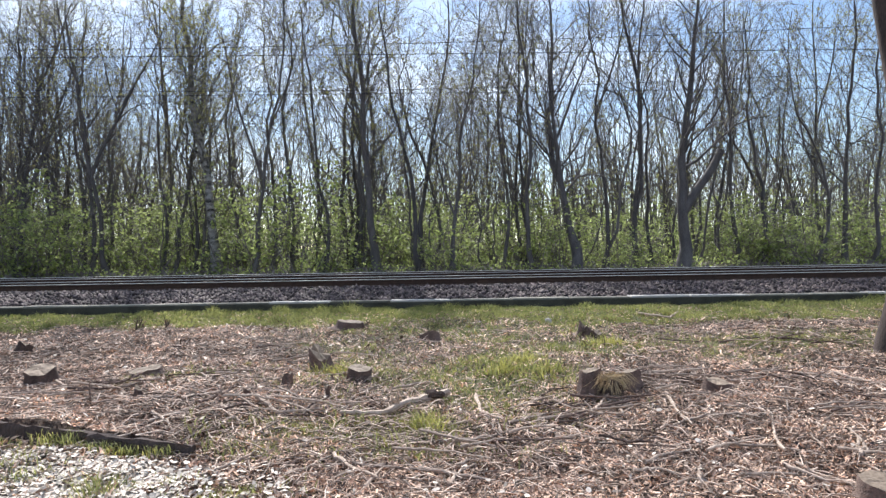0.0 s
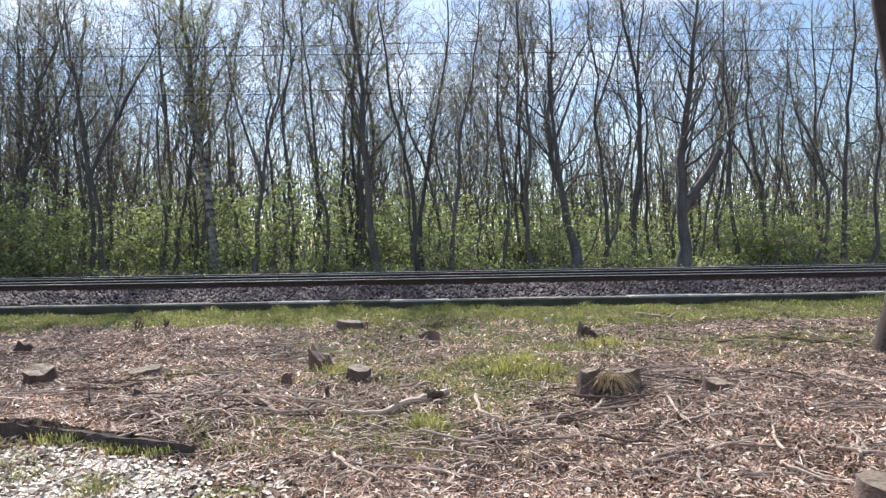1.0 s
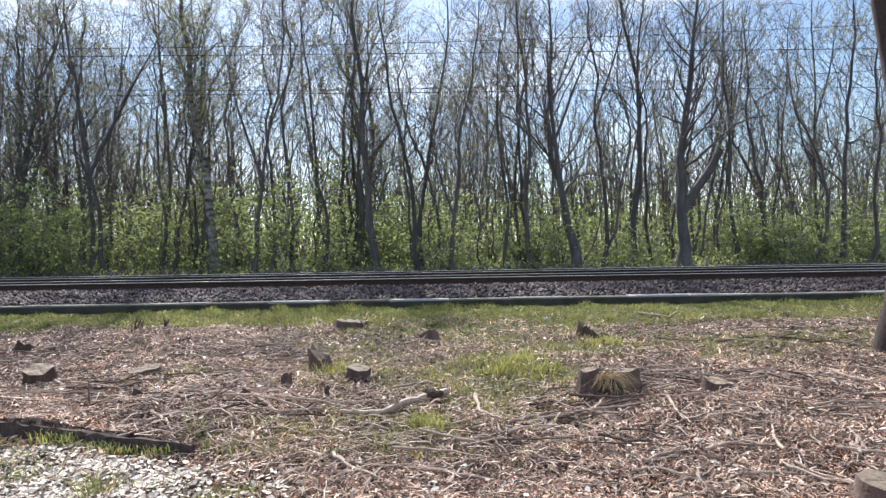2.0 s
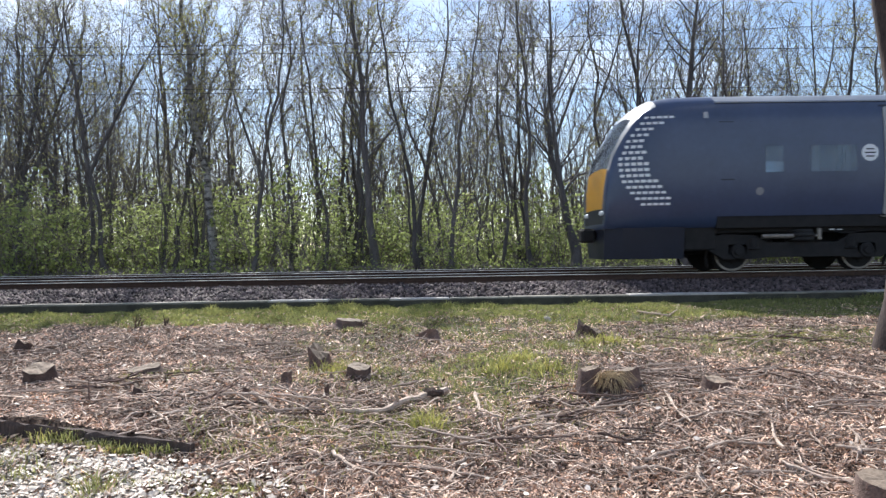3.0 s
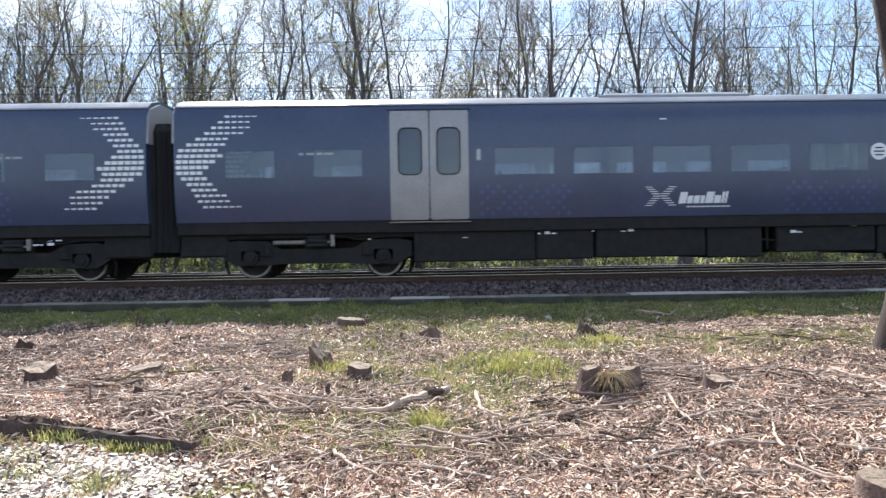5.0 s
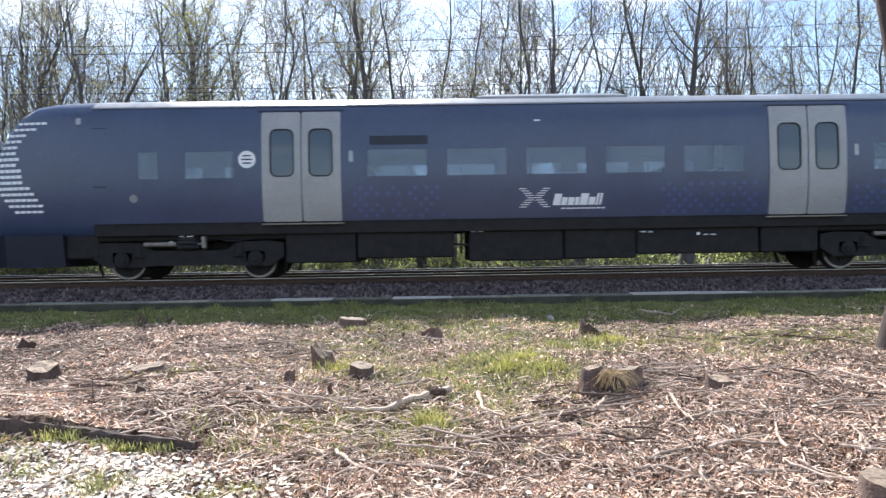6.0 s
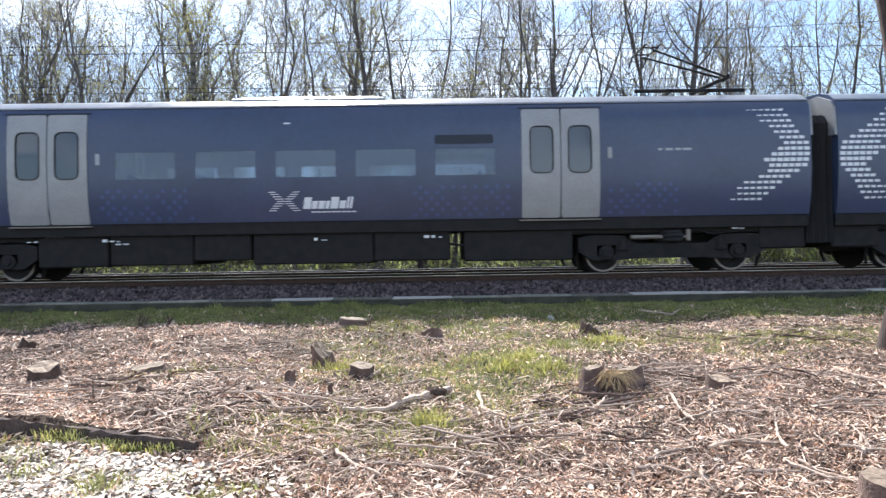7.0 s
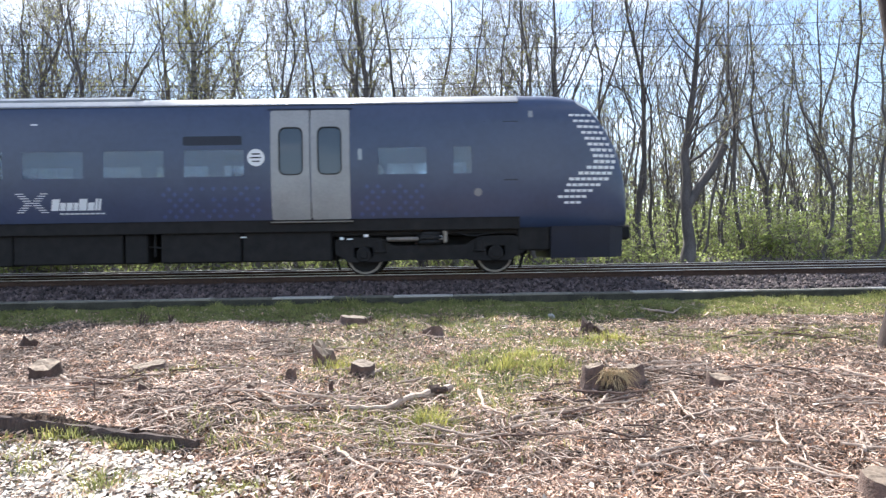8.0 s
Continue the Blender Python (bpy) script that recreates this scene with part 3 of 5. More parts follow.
def bogie(car, x):
    b = part("bogie", Shape().box(x - 0.35, x + 0.35, -1.0, 1.0, 0.4, 0.85, 0.04), UNDER, car, "grimy black bogie")
    # side frames that dip between the axles
    low = [(-2.1, 0.5), (-1.8, 0.3), (-1.1, 0.3), (-0.8, 0.33), (0.8, 0.33), (1.1, 0.3), (1.8, 0.3), (2.1, 0.5)]
    up = [(-2.1, 0.8), (-1.8, 0.86), (-1.1, 0.84), (-0.8, 0.66), (0.8, 0.66), (1.1, 0.84), (1.8, 0.86), (2.1, 0.8)]
    for s in (-1, 1):
        y0, y1 = sorted((s * 0.98, s * 1.12))
        part("side_frame", Shape().loft([[(x + a, y0, c), (x + a, y1, c), (x + a, y1, d), (x + a, y0, d)] for (a, c), (_, d) in zip(low, up)]), UNDER, b, "grimy black side frame")
    part("undertray", Shape().box(x - 2.3, x + 2.3, -1.1, 1.1, 0.88, 1.06, 0.03).box(x - 2.25, x + 2.25, -0.55, 0.55, 0.4, 0.9, 0.05), UNDER, b, "dark undertray above the wheels")
    for s in (-1, 1):
        part("air_spring", Shape().disc((x, s * 1.02, 0.74), "z", 0.29, 0.1, 20).disc((x, s * 1.02, 0.83), "z", 0.31, 0.09, 20).disc((x, s * 1.02, 0.91), "z", 0.27, 0.08, 20), RUBBER, b, "black rubber air spring")
        part("damper", Shape().tube([(x - 0.95, s * 1.18, 0.8), (x - 0.25, s * 1.18, 0.8)], [0.055, 0.055], 10).tube([(x - 0.25, s * 1.18, 0.8), (x + 0.35, s * 1.18, 0.8)], [0.03, 0.03], 8).box(x + 0.3, x + 0.4, min(s * 1.08, s * 1.22), max(s * 1.08, s * 1.22), 0.7, 0.98, 0.02), TYRE, b, "dusty yaw damper")
        hose = [(x + 0.6 + 0.12 * k, s * (1.15 + 0.02 * math.sin(k)), 0.94 - 0.05 * math.sin(k * 0.63) - 0.012 * k) for k in range(8)]
        part("hose", Shape().tube(hose, [0.018] * 8, 6), RUBBER, b, "black air hose")
        for e in (-1, 1):
            part("brake_shoe", Shape().box(x + e * 0.93 - 0.07, x + e * 0.93 + 0.07, min(s * 0.7, s * 0.86), max(s * 0.7, s * 0.86), 0.3, 0.62, 0.03), UNDER, b)
            part("guard_iron", Shape().tube([(x + e * 2.02, s * 0.9, 0.66), (x + e * 2.1, s * 0.86, 0.36), (x + e * 2.04, s * 0.8, 0.12)], [0.045, 0.04, 0.035], 6), UNDER, b, "bent iron bar before the wheel")
            part("primary_spring", Shape().disc((x + e * 1.1, s * 1.06, 0.66), "z", 0.12, 0.22, 14).disc((x + e * 1.1, s * 1.06, 0.53), "z", 0.15, 0.05, 14), UNDER, b)
    for dx in (-1.47, 1.47):
        w = Shape()
        for y in (-0.75, 0.75):
            w.disc((0, y, 0), "y", 0.425, 0.13, 28)
            w.disc((0, y * 0.9, 0), "y", 0.452, 0.03, 28)
            for k in range(4):
                a = k * math.pi / 2
                w.disc((0.2 * math.cos(a), y * 1.09, 0.2 * math.sin(a)), "y", 0.04, 0.05, 8)
        w.tube([(0, -0.95, 0), (0, 0.95, 0)], [0.09, 0.09], 10)
        WHEELS.append((part("wheel", w, UNDER, b, "dark wheel set", at=pose(x + dx, 0, 0.425)), x + dx))
        for s in (-1, 1):
            t = Shape()
            o = [(x + dx + 0.405 * math.cos(a), 0.425 + 0.405 * math.sin(a)) for a in np.linspace(0, 6.283, 28, False)]
            i = [(x + dx + 0.355 * math.cos(a), 0.425 + 0.355 * math.sin(a)) for a in np.linspace(0, 6.283, 28, False)]
            m = 28
            rows = [[(p, s * q, z) for p, z in pts] for pts, q in ((o, 0.80), (o, 0.822), (i, 0.822), (i, 0.80))]
            t.add([p for r in rows for p in r], [(a * m + j, a * m + (j + 1) % m, ((a + 1) % 4) * m + (j + 1) % m, ((a + 1) % 4) * m + j) for a in range(4) for j in range(m)])
            part("tyre", t, TYRE, b, "bright worn steel tyre")
            part("axle_box", Shape().disc((x + dx, s * 1.04, 0.47), "y", 0.17, 0.22, 16).box(x + dx - 0.24, x + dx + 0.24, min(s * 0.98, s * 1.12), max(s * 0.98, s * 1.12), 0.38, 0.66, 0.03).disc((x + dx, s * 1.16, 0.47), "y", 0.09, 0.05, 12), UNDER, b)


def pantograph(car, x, k):
    """Folding current collector; k: towards which end its knee points."""
    p = part("pantograph", Shape().box(x - 1.3, x + 1.3, -0.5, -0.42, 4.18, 4.26, 0.02).box(x - 1.3, x + 1.3, 0.42, 0.5, 4.18, 4.26, 0.02)
             .box(x - 0.5, x - 0.4, -0.5, 0.5, 4.18, 4.26, 0.02).box(x + 0.4, x + 0.5, -0.5, 0.5, 4.18, 4.26, 0.02), UNDER, car, "black raised current collector")
    knee, foot, head = (x + k * 1.05, 4.62), (x + k * 0.2, 4.26), (x - k * 0.85, 5.24)
    part("lower_arm", Shape().tube([(foot[0], 0, foot[1]), (knee[0], 0, knee[1])], [0.055, 0.045], 8), UNDER, p)
    up = Shape()
    for s in (-1, 1):
        up.tube([(knee[0], s * 0.08, knee[1]), (head[0], s * 0.34, head[1])], [0.028, 0.022], 8)
    up.tube([(knee[0], -0.14, knee[1]), (knee[0], 0.14, knee[1])], [0.06, 0.06], 8)
    part("upper_arm", up, UNDER, p)
    h = Shape()
    for dx in (-0.18, 0.18):
        h.tube([(head[0] + dx, -0.8, head[1] - 0.12), (head[0] + dx, -0.55, head[1] + 0.06), (head[0] + dx, 0.55, head[1] + 0.06), (head[0] + dx, 0.8, head[1] - 0.12)], [0.022] * 4, 6)
    h.tube([(head[0] - 0.18, -0.3, head[1] + 0.05), (head[0] + 0.18, -0.3, head[1] + 0.05)], [0.02, 0.02], 6).tube([(head[0] - 0.18, 0.3, head[1] + 0.05), (head[0] + 0.18, 0.3, head[1] + 0.05)], [0.02, 0.02], 6)
    part("collector_head", h, UNDER, p)
    ins = Shape()
    for ix in (-1.1, 1.1):
        for iy in (-0.46, 0.46):
            for q in range(3):
                ins.disc((x + ix, iy, 4.06 + 0.045 * q), "z", 0.07, 0.03, 10)
    part("insulator", ins, SILVER, p)


SEAT = Shape().box(-0.06, 0.06, -0.21, 0.21, 1.65, 2.36, 0.05).box(0.055, 0.4, -0.205, 0.205, 1.6, 1.74, 0.04).mesh("seat", SEATING)


def seats(car, xs):
    for x in xs:
        for y in (-0.95, -0.5, 0.5, 0.95):
            part("seat", SEAT, None, car, "dim blue seat behind the windows", at=pose(x, y, 0))


# rows of dashes round the cab: height, and how far behind the nose they begin and end
CAB_ARM_A = ((1.53, 0.92, 1.6), (1.73, 0.72, 1.55), (1.91, 0.6, 1.34), (2.09, 0.48, 1.22), (2.39, 0.43, 1.08), (2.57, 0.44, 1.0), (2.75, 0.55, 1.0), (2.98, 0.62, 1.06), (3.22, 0.82, 1.24), (3.48, 1.02, 1.66))
CAB_ARM_B = ((1.55, 1.25, 1.7), (1.7, 1.1, 1.72), (1.86, 0.92, 1.66), (2.05, 0.62, 1.52), (2.24, 0.5, 1.25), (2.49, 0.43, 0.96), (2.74, 0.53, 1.0), (3.12, 0.74, 1.23), (3.49, 1.0, 1.54))



def carriage(length, nose, panto, seed):
    """One carriage, its own length between coupling planes. nose: end with a cab, or None."""
    car = new("train_carriage")
    half = length / 2
    doors = [-half + (7.17 if nose == -1 else 5.84), half - (7.17 if nose == 1 else 5.84)]
    mid = sum(doors) / 2
    windows = [(mid + k * 1.74, 1.3) for k in (-2, -1, 0, 1, 2)]
    for sgn, door in ((-1, doors[0]), (1, doors[1])):
        if sgn == panto:
            continue
        windows.append((door + sgn * 2.0, 1.05))
        if sgn != nose:
            windows.append((door + sgn * 3.9, 1.05))
        else:
            windows.append((door + sgn * 3.32, 0.4))
    lo, hi = car_body(car, half, nose, windows, doors)
    for i, (x, w) in enumerate(windows):
        for s in (-1, 1):
            g = Shape()
            plate(g, [(x - w / 2 - 0.01, 2.21), (x + w / 2 + 0.01, 2.21), (x + w / 2 + 0.01, 2.81), (x - w / 2 - 0.01, 2.81)], s, -0.004, 0.012)
            win = part("window", g, PANE, car, "tinted flush carriage window")
            win.visible_shadow = False
    for x in doors:
        for s in (-1, 1):
            door_pair(car, x, s)
    for s in (-1, 1):
        word_mark(car, mid + 0.2, s)
        dots, sq = Shape(), Shape()
        if nose != -1:
            saltire_half(dots, lo + 0.03, -1, s)
        if nose != 1:
            saltire_half(dots, hi - 0.03, 1, s)
        tagged(part("cross_stripe", dots, WHITE, car, "rows of white dashes forming half a cross"), kind="stuff")
        for a, b in ((doors[0] + 1.15, doors[0] + 3.1), (doors[1] - 3.2, doors[1] - 1.1), (doors[1] + 1.1, doors[1] + 2.6)):
            chequers(sq, a, b, s, seed + int(a))
        tagged(part("chequer", sq, SQUARES, car, "faint chequered squares in lighter blue"), kind="stuff")
        if nose:
            part("disc_sticker", plate(Shape(), [(doors[0 if nose < 0 else 1] + s * 1.18 + 0.19 * math.cos(a), 2.62 + 0.19 * math.sin(a)) for a in np.linspace(0, 6.283, 20, False)], s, 0.004, 0.01), WHITE, car, "round white sticker")
            nd = Shape()
            table = CAB_ARM_A if nose * s > 0 else CAB_ARM_B
            for r in range(16):
                z = 1.55 + r * 0.128
                near, far = (float(np.interp(z, [a[0] for a in table], [a[i] for a in table])) for i in (1, 2))
                for k in range(max(3, round((far - near) / 0.132))):
                    dd = near + 0.06 + k * 0.132
                    wy = float(np.interp(dd, [q[0] for q in NOSE_CURVE], [q[2] for q in NOSE_CURVE]))
                    top = float(np.interp(dd, [q[0] for q in NOSE_CURVE], [q[1] for q in NOSE_CURVE]))
                    zz = 1.02 + (z - 1.02) * RISE / (top - 1.02)
                    if zz > 3.8:
                        continue
                    yy = side_y(zz) * wy / 1.41
                    x = nose * (length / 2 - dd)
                    h = 0.07 - 0.02 * abs(z - 2.45)
                    nd.box(x - 0.052, x + 0.052, s * yy - 0.012, s * yy + 0.012, z - h / 2, z + h / 2)
            tagged(part("nose_stripe", nd, WHITE, car, "rows of white dashes round the cab"), kind="stuff")
    for s in (-1, 1):
        bars = Shape()
        e = 1 if nose != 1 else -1
        x = (hi if e > 0 else lo) - e * 3.05
        for k, w in enumerate((0.09, 0.16, 0.12, 0.2)):
            dash(bars, x + k * 0.2 - 0.3, 2.72, w, 0.05, s)
        tagged(part("number_bar", bars, LAMPGLASS, car, "small white bars"), kind="stuff")
        part("roof_plate", dash(Shape(), mid - 0.4, 3.4, 0.15, 0.03, s), WHITE, car, "small white plate edges high on the side")
        if nose:
            rows_ = Shape()
            for k in (-1, 0, 1):
                dash(rows_, doors[0 if nose < 0 else 1] + s * 1.18, 2.62 + k * 0.08, 0.24 - 0.06 * abs(k), 0.03, s, 0.008)
            tagged(part("sticker_bar", rows_, NAVY, car, "dark bars on the round sticker"), kind="stuff")
            part("marker_lamp", dash(Shape(), nose * (length / 2 - 2.35), 3.5, 0.1, 0.14, s, 0.012), LAMPGLASS, car, "small square side lamp")
            part("cab_side_window", dash(Shape(), nose * (length / 2 - 2.8), 2.7, 0.3, 1.3, s, 0.002), NAVY, car, "narrow dark cab side window")
    # signs and fittings on the side
    end = doors[0] if nose == -1 else doors[1]
    way = 1 if nose == -1 else -1
    for s in (-1, 1):
        if seed > 2:
            screen = plate(Shape(), rounded(end + way * 2.12, 3.0, 1.28, 0.2, 0.04, 3), s, 0.004, 0.012)
            part("destination_display", screen, NAVY, car, "dark unlit destination display")
        for x in doors:
            part("door_header", plate(Shape(), rounded(x, 3.675, 1.86, 0.035, 0.012, 3), s, 0.018, 0.01), NAVY, car, "dark rain strip over the doors")
        if nose:
            x = end - way * 3.65
            part("round_emblem", plate(Shape(), [(x + 0.09 * math.cos(a), 1.8 + 0.09 * math.sin(a)) for a in np.linspace(0, 6.283, 14, False)], s, 0.004, 0.01), LAMPGLASS, car, "small round pale emblem")
            seam = Shape()
            for q in (2.05, 2.75):
                dash(seam, nose * (half - q - 0.6), 2.3, 0.018, 2.1, s, 0.003)
            part("cab_door_seam", seam, RUBBER, car, "dark seams of the cab door")
    # inside
    part("floor_pan", Shape().box(lo + 0.1, hi - 0.1, -1.18, 1.18, 1.28, 1.4, 0.02), INSIDE, car)
    seats(car, [mid + 0.87 * k for k in (-4.6, -2.8, -0.9, 0.9, 2.8, 4.4)])
    # roof
    part("roof_gutter", Shape().box(lo, hi, -1.3, -1.27, 3.775, 3.805, 0.008).box(lo, hi, 1.27, 1.3, 3.775, 3.805, 0.008), ROOF, car)
    for x, w in ((mid, 3.45),):
        part("roof_unit", Shape().loft([[(x - w / 2 + e, -0.98 + e * 0.5, z), (x + w / 2 - e, -0.98 + e * 0.5, z), (x + w / 2 - e, 0.98 - e * 0.5, z), (x - w / 2 + e, 0.98 - e * 0.5, z)] for z, e in ((3.89, 0), (4.025, 0), (4.1, 0.3))]), ROOF, car, "low grey air conditioning unit")
    # below the floor
    bogies = [(-length / 2 + (4.6 if nose == -1 else 3.32)), (length / 2 - (4.6 if nose == 1 else 3.32))]
    for x in bogies:
        bogie(car, x)
    for bx, e in ((bogies[0], -1), (bogies[1], 1)):
        end = (lo if e < 0 else hi) if e != nose else e * (length / 2 - 1.9)
        x0, x1 = sorted((bx + e * 1.95, end))
        if x1 - x0 > 0.2:
            part("equipment_box", Shape().box(x0, x1, -1.14, 1.14, 0.5, 1.06, 0.04), UNDER, car, "dark underfloor equipment case")
    a, b = bogies[0] + 2.15, bogies[1] - 2.15
    rs = random.Random(seed)
    x = a
    slot = mid + (3.3 * panto if not nose else 2.06 * nose)
    while x < b - 0.6:
        w = min(rs.uniform(1.2, 2.8), b - x)
        if x < slot - 0.3 and x + w > slot - 0.14:
            w = slot - 0.14 - x
        elif abs(x - slot) < 0.2:
            x = slot + 0.14
            w = min(w, b - x)
        z0 = rs.choice((0.32, 0.34, 0.36, 0.42))
        part("equipment_box", Shape().box(x, x + w - rs.choice((0.02, 0.03, 0.05)), -1.17, 1.17, z0, 1.06, 0.03), UNDER, car, "dark underfloor equipment case")
        x += w
    part("sole_bar", Shape().box(lo, hi, -1.265, -1.12, 0.99, 1.27, 0.01).box(lo, hi, 1.12, 1.265, 0.99, 1.27, 0.01), UNDER, car)
    part("pipe_bracket", Shape().tube([(slot - 0.03, -1.05, 1.0), (slot - 0.03, -1.05, 0.5)], [0.03, 0.03], 8).tube([(slot - 0.2, -1.05, 0.72), (slot + 0.2, -1.05, 0.68)], [0.025, 0.025], 8), UNDER, car, "dull pipes between the underfloor cases")
    marks = Shape()
    for k in range(9):
        xx, zz = rs.uniform(lo + 1, hi - 1), rs.uniform(0.8, 1.0)
        for y in (-1.2, 1.18):
            for q in range(rs.choice((1, 2, 3))):
                marks.box(xx + q * 0.16, xx + q * 0.16 + rs.uniform(0.05, 0.14), y, y + 0.02, zz, zz + rs.choice((0.02, 0.03, 0.06)))
    tagged(part("stencil_mark", marks, WHITE, car, "small pale stencilled bars"), kind="stuff")
    for e, x in ((-1, lo), (1, hi)):
        if e != nose:
            part("gangway", Shape().loft([[(x + e * q, y, z) for y, z in ((-w, 0.62), (-w, 3.3), (-w + 0.15, 3.5), (w - 0.15, 3.5), (w, 3.3), (w, 0.62))] for q, w in ((0, 1.18), (0.075, 1.1), (0.15, 1.18), (0.225, 1.1), (0.298, 1.18))]), RUBBER, car, "black folded gangway bellows")
            part("end_fairing", Shape().loft([[(x + e * q, y, z) for y, z in ((-1.39, 3.0), (-1.33, 3.6), (-1.2, 3.79), (-0.7, 3.99), (0.7, 3.99), (1.2, 3.79), (1.33, 3.6), (1.39, 3.0), (0.78, 3.0), (0.78, 3.55), (-0.78, 3.55), (-0.78, 3.0))] for q in (0.002, 0.05)]), SILVER, car, "light grey roof-end fairing")
    if panto:
        pantograph(car, panto * (length / 2 - 2.6), panto)
    return car


TRAIN = []


def make_train():
    s = NOSE
    for unit in (0, 1):
        for length, nose, panto in ((24.14, -1, 0), (22.83, None, 1), (24.14, 1, 0)):
            p = 0 if not panto else (-1 if unit == 0 else 1)
            car = carriage(length, nose, p, len(TRAIN))
            word = "driving carriage with a yellow-fronted cab" if nose else "middle carriage carrying a pantograph"
            tagged(car, "dark blue electric " + word + " on the track", "train carriage", "train")
            TRAIN.append((car, s + length / 2))
            s += length


make_train()


def motions():
    for car, s in TRAIN:
        walk(car, [(t, pose(s - SPEED * (t - 2.9), TRACK, 0)) for t in (0.0, 1.0, 2.0, 3.0, 4.0, 5.0, 6.0, 7.0, 8.0)])
    # the wheels roll on, a step each thirtieth of a second
    for wheel, x in WHEELS:
        walk(wheel, [(k / FPS, pose(x, 0, 0.425, 0, -85 * k % 360, 0)) for k in range(241)])



# ---- trees ----
class Wood:
    """Collects many tapered tubes as arrays, quickly."""

    def __init__(self):
        self.v, self.q, self.n = [], [], 0

    def limb(self, pts, radii, sides):
        pts = np.asarray(pts, float)
        d = np.gradient(pts, axis=0)
        d /= np.linalg.norm(d, axis=1)[:, None] + 1e-9
        a = np.cross(d, (0.31, 0.87, 0.12))
        a /= np.linalg.norm(a, axis=1)[:, None] + 1e-9
        b = np.cross(d, a)
        t = np.arange(sides) * 2 * math.pi / sides
        r = np.asarray(radii)[:, None, None]
        ring = pts[:, None] + r * (a[:, None] * np.cos(t)[None, :, None] + b[:, None] * np.sin(t)[None, :, None])
        k = len(pts)
        i = np.arange(k * sides).reshape(k, sides)
        j = np.roll(i, -1, axis=1)
        self.q.append(np.stack([i[:-1], j[:-1], j[1:], i[1:]], -1).reshape(-1, 4) + self.n)
        self.v.append(ring.reshape(-1, 3))
        self.n += k * sides

    def mesh(self, name, mat):
        return quick_mesh(name, np.concatenate(self.v), np.concatenate(self.q), mat, True)


def leaf_mesh(name, centres, size, rs, mat, droop=0.0, level=1.0):
    """Small pointed leaves, each a bent pair of triangles, at the given places."""
    c = np.asarray(centres)
    n = len(c)
    a = rs.normal(size=(n, 3))
    a[:, 2] = a[:, 2] * level - droop
    a /= np.linalg.norm(a, axis=1)[:, None]
    b = np.cross(a, rs.normal(size=(n, 3)) * (level, level, 1))
    b /= np.linalg.norm(b, axis=1)[:, None] + 1e-9
    s = (size * rs.uniform(0.6, 1.4, n))[:, None]
    v = np.stack([c, c + a * s * 0.5 + b * s * 0.36, c + a * s, c + a * s * 0.5 - b * s * 0.36], 1)
    f = (np.arange(n) * 4)[:, None] + np.array([0, 1, 2, 3])
    return quick_mesh(name, v.reshape(-1, 3), f, mat)


def branch_path(rs, start, way, length, steps, wander, rise):
    """A wandering line that bends upward."""
    p, d, out = np.array(start, float), np.array(way, float), [np.array(start, float)]
    for _ in range(steps):
        d = d + rs.normal(size=3) * wander + np.array((0, 0, rise))
        d /= np.linalg.norm(d)
        p = p + d * (length / steps)
        out.append(p)
    return np.array(out)


def along(path, f):
    k = f * (len(path) - 1)
    i = min(int(k), len(path) - 2)
    return path[i] + (path[i + 1] - path[i]) * (k - i), path[i + 1] - path[i]


